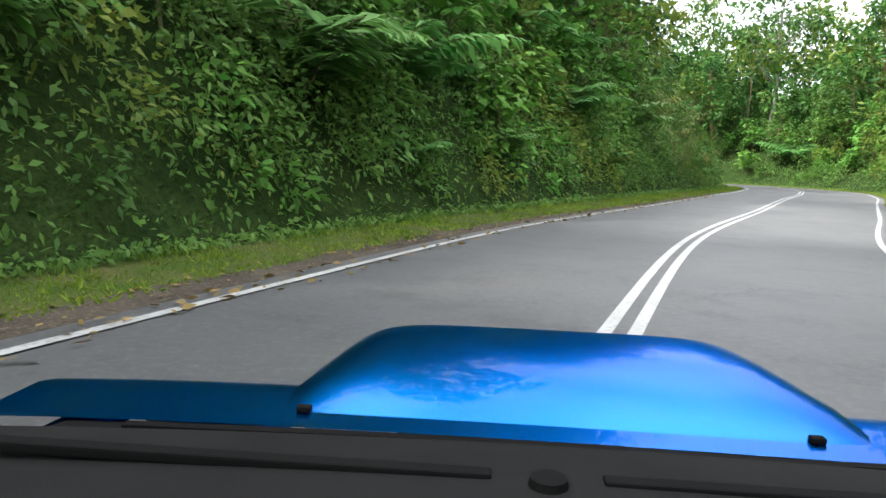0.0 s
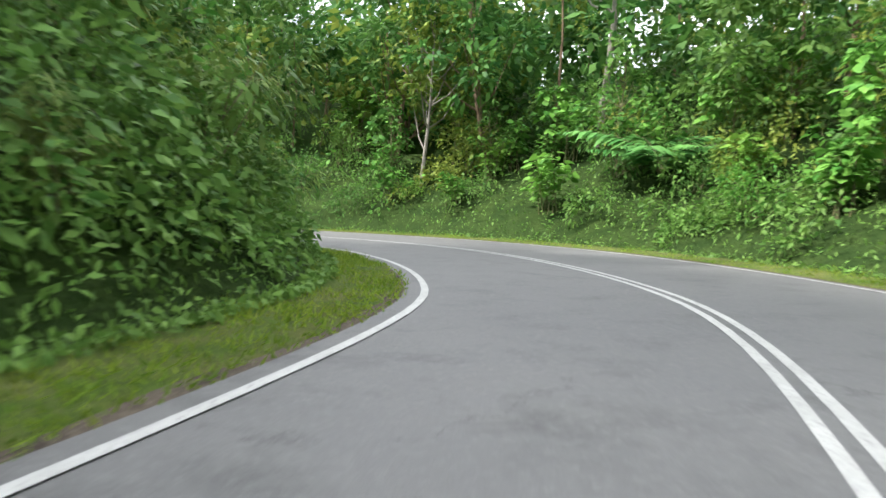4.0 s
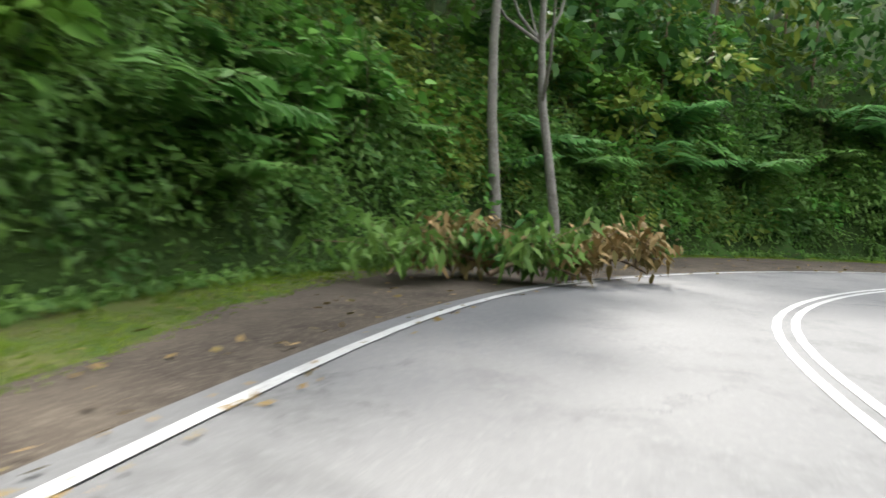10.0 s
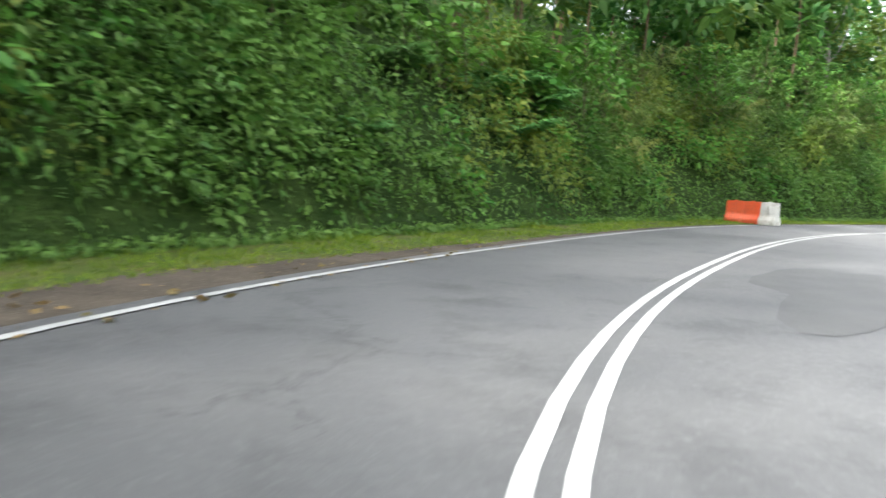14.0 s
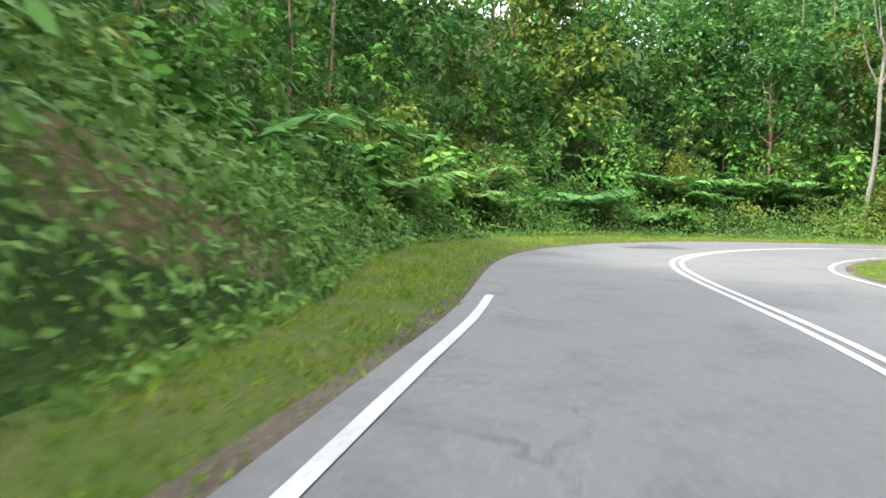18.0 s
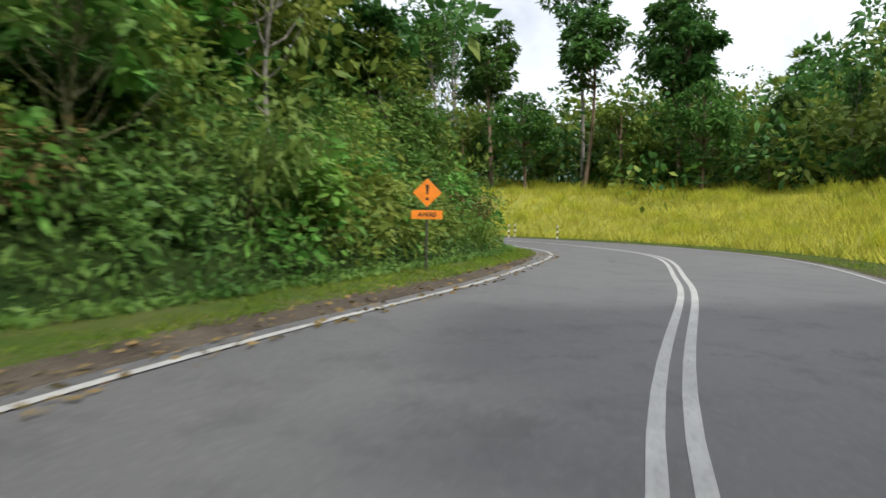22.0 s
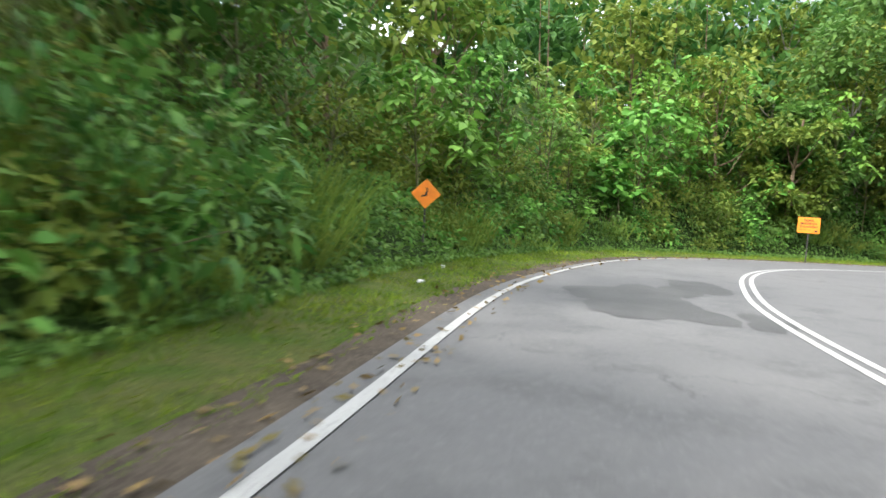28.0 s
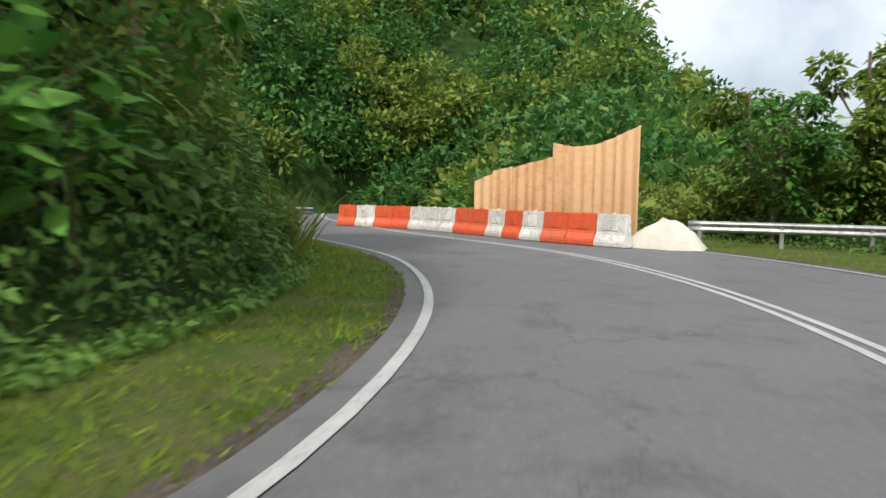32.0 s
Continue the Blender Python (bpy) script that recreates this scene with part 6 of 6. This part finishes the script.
def heap(name, x, y, r, h, mat, label, category, seed=3):
    rg = np.random.default_rng(seed)
    k, m = 22, 6
    V, F = [(0, 0, h)], []
    for i in range(1, m + 1):
        q = i / m
        for j in range(k):
            an = 2 * math.pi * j / k
            rr = r * q * (1 + 0.12 * math.sin(an * 3 + seed) + rg.normal() * 0.03)
            V.append((math.cos(an) * rr, math.sin(an) * rr, h * (1 - q ** 1.9) * (1 + rg.normal() * 0.04) - (0.05 if i == m else 0)))
    for j in range(k):
        F.append((0, 1 + j, 1 + (j + 1) % k))
        for i in range(m - 1):
            a, b = 1 + i * k + j, 1 + i * k + (j + 1) % k
            F.append((a, a + k, b + k, b))
    ob = mesh_ob(name, V, F, mat, None, True)
    ob.location = (x, y, 0)
    return tagged(ob, label, category)


hoarding((159.1, 178.2), (157.8, 172.3), [(1.85, 2.17), (2.23, 2.39), (2.34, 2.55), (2.50, 2.72), (3.21, 3.04), (3.04, 3.10), (3.10, 3.37), (3.37, 3.70)],
         "tall rusty corrugated sheet hoarding behind the barriers")
heap("sand_heap", 153.0, 171.4, 1.05, 0.72, M_SAND, "pale sand heap at the end of the barriers", "sand heap")
BRUSH = (-40.9, 70.2)
POSTS = [(61.1, 128.2), (61.6, 127.4), (58.3, 126.7)]
EYE = (0.00, -0.00, 1.20, -4.00)

# fallen branches on the shoulder
def fallen_branch(x, y, turn, ln, seed):
    rg = np.random.default_rng(seed)
    ob = new("fallen_branch")
    ob.matrix_basis = pose(x, y, 0.05, 0, 0, turn)
    main = np.column_stack([np.linspace(-ln / 2, ln / 2, 7), 0.1 * np.sin(np.arange(7) + seed), 0.12 + 0.25 * np.sin(np.linspace(0, 3, 7))])
    twigs, P, D = [main], [], []
    for i in range(12):
        k = int(rg.integers(1, 6))
        e = main[k] + [rg.normal() * 0.4, rg.normal() * 0.6, rg.uniform(0.1, 0.8)]
        twigs.append(np.array([main[k], (main[k] + e) / 2 + [0, 0, 0.1], e]))
        for _ in range(34):
            P.append(main[k] + (e - main[k]) * rg.uniform(0.3, 1.1) + rg.normal(size=3) * [0.15, 0.15, 0.1])
            D.append(rg.normal(size=3) * [1, 1, 0.4] + [0, 0, -0.5])
    v, f = tubes(twigs, [(0.05, 0.02)] + [(0.015, 0.005)] * 12, 5)
    mesh_ob("branch", v, f, M_BARK_D, ob, True)
    P = np.array(P)
    P[:, 2] = np.abs(P[:, 2])
    l_ = rg.uniform(0.14, 0.34, len(P))
    lf = new("leaf_mass", leaf_mesh("leaf_mass", P, np.array(D), l_, l_ * 0.42, M_DEAD if seed % 2 else M_BUSH, "lance", rg, 0.4))
    lf.parent = ob
    return tagged(ob, "fallen leafy branch withering on the road shoulder", "branch", group="fallen branches")


for i, (dx, dy, tn, ln) in enumerate(((-1.0, 1.4, 20, 2.2), (-0.2, 0.4, 60, 2.6), (0.6, -0.5, -30, 2.4), (1.2, -1.3, 10, 2.8), (-1.6, 2.1, 75, 1.6), (0.3, 0.9, 130, 2.0))):
    fallen_branch(BRUSH[0] + dx, BRUSH[1] + dy, tn, ln, 101 + i)

# dead leaves blown on to the shoulder
rgl = np.random.default_rng(9)
n = 5200
s = np.concatenate([rgl.uniform(at_station(t0), at_station(t1), n // 4) for t0, t1 in ((8.5, 15), (21, 24), (27.5, 31.5), (-1, 3))])
w = np.interp(s, run, left_w)
x, y = at_road(s, -(w - 0.25 + rgl.uniform(0, 1, len(s)) ** 1.4 * (0.7 + prof(DIRT[-1], s))))
D = np.column_stack([rgl.normal(size=(len(s), 2)), rgl.normal(size=len(s)) * 0.15])
lit = rgl.uniform(0.05, 0.14, len(s))
tagged(new("leaf_litter", leaf_mesh("leaf_litter", np.column_stack([x, y, np.full(len(s), 0.02)]), D, lit, lit * rgl.uniform(0.3, 0.6, len(s)), M_DEAD, "lance", rgl, 0.0)),
       "dry brown leaves scattered along the shoulder", "leaf litter", kind="stuff")

M_POST_W = flat("white_post_paint", (0.75, 0.74, 0.7), 0.6)
for x, y in POSTS:
    d, s = off_road([x], [y])
    z = float(section(d, s)[0])
    ob = tagged(new("marker_post"), "thin black and white banded marker post in the golden grass", "marker post", group="marker posts")
    ob.location = (x, y, z)
    for i in range(5):
        part("band", rod_bm((0, 0, -0.3 if i == 0 else i * 0.16), (0, 0, (i + 1) * 0.16), 0.035), M_BLACK if i % 2 else M_POST_W, ob)

# litter by the diamond sign
M_LITTER = flat("pale_plastic_litter", (0.6, 0.62, 0.6), 0.5)
rl = np.random.default_rng(5)
for i in range(5):
    s = at_station(28.55 + 0.09 * i)
    x, y = at_road(s, -float(np.interp(s, run, left_w)) - rl.uniform(1.2, 2.6))
    bm = bmesh.new()
    bmesh.ops.create_icosphere(bm, subdivisions=1, radius=rl.uniform(0.04, 0.08))
    for v in bm.verts:
        v.co = Vector((v.co.x * rl.uniform(0.7, 1.5), v.co.y, v.co.z * 0.5)) + Vector(rl.normal(size=3) * 0.012)
    ob = part("litter", bm, M_LITTER, None)
    ob.location = (x, y, 0.05)
    tagged(ob, "crumpled pale plastic litter on the verge", "litter", group="litter on the verge")

# dense dark bush on the grassy mound
dark_bush = bush(38, 4.4, 2.6, 3200, 0.24, M_TREE, "dark_bush", "dense dark rounded bush on the grassy mound")
d_, s_ = off_road([74.3], [133.2])
dark_bush.location = (74.3, 133.2, float(section(d_, s_)[0]) - 0.1)

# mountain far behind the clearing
# the haze of distance is mixed into this grey-green colour
M_MOUNT = material("hazed_wooded_mountain", (0.075, 0.11, 0.1), (0.1, 0.14, 0.115), 0.95, 0.02, (0.05, 0.08, 0.05), 0.12, 0.6, 3.0)
k, m_ = 60, 14
V, F = [], []
for i in range(k):
    an = radians(-118 - 75 * i / (k - 1))
    ridge = 75 + 45 * math.exp(-((i - 34) / 9) ** 2) + 18 * math.sin(i * 0.5) + 8 * math.sin(i * 1.3)
    for j in range(m_):
        q = j / (m_ - 1)
        r = 430 + 330 * q
        V.append((40 - math.sin(an) * r, 140 + math.cos(an) * r, -3 + ridge * math.sin(q * math.pi) ** 1.2 + 5 * noise.noise((i * 0.4, j * 0.5, 0))))
F = [(i * m_ + j, (i + 1) * m_ + j, (i + 1) * m_ + j + 1, i * m_ + j + 1) for i in range(k - 1) for j in range(m_ - 1)]
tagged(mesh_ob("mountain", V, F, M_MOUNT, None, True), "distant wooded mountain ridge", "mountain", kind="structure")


# ---- the car, as it stands at the start ----
def car():
    ex, ey, ez, head = EYE
    ob = tagged(new("car"), "metallic blue car with a wide bonnet scoop standing on the road", "car")
    ob.matrix_basis = pose(ex, ey, 0, 0, 0, head) @ Matrix.Translation((0.14, 0, 0))
    m, n, l, p, geo = base_material("metallic_blue_paint")
    p.inputs["Base Color"].default_value = (0.0008, 0.13, 0.44, 1)
    p.inputs["Metallic"].default_value, p.inputs["Roughness"].default_value = 1.0, 0.27
    p.inputs["Specular Tint"].default_value = (0.02, 0.42, 0.9, 1)
    p.inputs["Coat Weight"].default_value, p.inputs["Coat Roughness"].default_value = 0.25, 0.03
    blue = m
    black = material("black_grained_plastic", (0.003, 0.003, 0.0032), (0.005, 0.005, 0.005), 0.92, 3, None, 220, 0.3, 0.002)
    grey = material("grey_dashboard", (0.007, 0.007, 0.0075), (0.011, 0.011, 0.011), 0.92, 3, None, 300, 0.4, 0.002)
    rubber = material("tyre_rubber", (0.015, 0.015, 0.015), (0.03, 0.03, 0.03), 0.85, 6)
    alloy = material("alloy_rim", (0.5, 0.5, 0.5), (0.4, 0.4, 0.4), 0.35, 5, None, 40, 0.05, 0.002, 0.9)
    lamp = material("clear_lamp_lens", (0.6, 0.62, 0.65), (0.5, 0.5, 0.52), 0.12, 4)

    def skin(name, us, vs, fz, mat, parent, label=""):
        v = [(u, w, fz(u, w)) for w in vs for u in us]
        a = len(us)
        f = [(j * a + i, j * a + i + 1, (j + 1) * a + i + 1, (j + 1) * a + i) for j in range(len(vs) - 1) for i in range(a - 1)]
        return tagged(mesh_ob(name, v, f, mat, parent, True), label)

    def bonnet_z(u, v):
        return 0.80 - 0.008 * (u / 0.78) ** 2 - 0.006 * abs(u / 0.94) ** 6 - 0.42 * max(0.0, v - 1.16) ** 1.15

    bonnet = skin("bonnet", np.linspace(-0.94, 0.94, 39), np.linspace(0.98, 2.05, 26), bonnet_z, blue, ob, "glossy metallic blue bonnet")
    # scoop: rises from the bonnet to a wide lip
    us, vs = np.linspace(-1, 1, 41), np.linspace(0, 1, 18)
    V = []
    for q in vs:
        v = 1.03 + 0.5 * q
        hw = 0.47 + 0.02 * q
        h = 0.088 * (1 - (1 - q) ** 2.2) + 0.8 - 0.1 * (v - 1.03) - bonnet_z(0, v)
        for u in us:
            V.append((u * hw, v, bonnet_z(u * hw, v) - 0.003 + h * (1 - abs(u) ** 7.0) ** 0.6))
    a = len(us)
    F = [(j * a + i, j * a + i + 1, (j + 1) * a + i + 1, (j + 1) * a + i) for j in range(len(vs) - 1) for i in range(a - 1)]
    scoop = mesh_ob("scoop", V, F, blue, bonnet, True)
    # plain black sheet across the scoop's mouth stands in for its dark opening
    mesh_ob("scoop_grille", [(u * 0.485, 1.525, bonnet_z(u * 0.4, 1.515) + (0.0 if lo else (0.832 - bonnet_z(0, 1.515)) * (1 - abs(u) ** 7) ** 0.6)) for lo in (1, 0) for u in np.linspace(-1, 1, 15)],
            [(i, i + 1, 16 + i, 15 + i) for i in range(14)], black, bonnet)
    for sx in (-0.425, 0.365):
        part("washer_nozzle", box_bm((0.022, 0.018, 0.010), (sx, 1.045, bonnet_z(sx, 1.045) + 0.005), 0.003), black, bonnet, "small washer nozzle")
    # cowl, wipers, dashboard
    skin("cowl", np.linspace(-0.78, 0.78, 25), np.linspace(0.74, 0.985, 8), lambda u, v: 0.84 - 0.17 * (v - 0.74) - 0.015 * (u / 0.78) ** 2, black, ob, "black plastic cowl below the windscreen")
    for x0, x1 in ((-0.62, 0.05), (0.02, 0.66)):
        w = part("wiper", sweep_bm([(-0.012, 0), (0.012, 0), (0.008, 0.02), (-0.008, 0.02)], [(x0, 0.86, 0.818), ((x0 + x1) / 2, 0.885, 0.814), (x1, 0.9, 0.81)]), black, ob)
        part("blade", box_bm((abs(x1 - x0) * 0.9, 0.008, 0.02), ((x0 + x1) / 2, 0.92, 0.806), 0.002), rubber, w)
    dash = skin("dashboard", np.linspace(-0.74, 0.74, 31), np.linspace(0.3, 0.735, 16), lambda u, v: 0.895 - 0.02 * (u / 0.74) ** 2 - 0.25 * max(0.0, 0.5 - v) ** 1.5, grey, ob, "dark grey textured dashboard top")
    for x0, x1 in ((-0.7, -0.13), (-0.02, 0.6)):
        part("defroster_vent", box_bm((x1 - x0, 0.02, 0.012), ((x0 + x1) / 2, 0.655, 0.893), 0.003), black, dash, "long black defroster slot")
    part("light_sensor", rod_bm((-0.075, 0.64, 0.885), (-0.075, 0.64, 0.903), 0.022, 0.018, 16), black, dash, "small round sensor")
    # body down to the wheels
    outline = [(-0.87, 0.2), (-0.88, 0.45), (-0.85, 0.74), (-0.79, 0.79)]
    for sg in (-1, 1):
        V = []
        ys = np.linspace(-1.9, 2.2, 42)
        arch_ = lambda y: max(math.sqrt(max(0.0, 0.37 ** 2 - (y - 1.4) ** 2)), math.sqrt(max(0.0, 0.37 ** 2 - (y + 1.15) ** 2)))
        for y in ys:
            tuck = 0.25 * max(0.0, y - 1.7) ** 1.4
            lowz = max(0.2, 0.31 + arch_(y) if arch_(y) > 0 else 0.2)
            top = 0.79 if y < 0.98 else bonnet_z(0.79, min(y, 2.05)) - 0.006
            for x, zq in ((0.85, 0.0), (0.88, 0.4), (0.86, 0.8), (0.795, 1.0)):
                V.append((sg * (x - tuck), y, lowz + (top - lowz) * zq))
        f = [(i * 4 + j, (i + 1) * 4 + j, (i + 1) * 4 + j + 1, i * 4 + j + 1) for i in range(len(ys) - 1) for j in range(3)]
        mesh_ob("side_panel", V, f, blue, ob, True)
    part("front_bumper", box_bm((1.4, 0.2, 0.2), (0, 2.05, 0.26), 0.06), blue, ob, "", True)
    part("rear_panel", box_bm((1.6, 0.12, 0.55), (0, -1.88, 0.5), 0.05), blue, ob, "", True)
    part("floor_pan", box_bm((1.6, 3.6, 0.06), (0, -0.1, 0.24)), black, ob)
    for sx in (-0.55, 0.55):
        part("headlight", box_bm((0.3, 0.1, 0.08), (sx, 2.04, 0.34), 0.04), lamp, ob, "clear headlight", True)
    for sx in (-0.78, 0.78):
        for wy in (1.4, -1.15):
            wheel = part("wheel", rod_bm((sx - 0.1, wy, 0.315), (sx + 0.1, wy, 0.315), 0.12, 0.12, 24), black, ob)
            bm = bmesh.new()
            rings = []
            for i in range(32):
                an = 2 * math.pi * i / 32
                rings.append([bm.verts.new((sx + dx, wy + math.cos(an) * r, 0.315 + math.sin(an) * r)) for dx, r in ((-0.1, 0.21), (-0.105, 0.28), (-0.08, 0.315), (0.08, 0.315), (0.105, 0.28), (0.1, 0.21))])
            for i in range(32):
                for j in range(6):
                    bm.faces.new((rings[i][j], rings[(i + 1) % 32][j], rings[(i + 1) % 32][(j + 1) % 6], rings[i][(j + 1) % 6]))
            part("tyre", bm, rubber, wheel, "", True)
            part("rim", rod_bm((sx - 0.085, wy, 0.315), (sx + 0.085, wy, 0.315), 0.21, 0.21, 24), alloy, wheel)
    return ob


car()
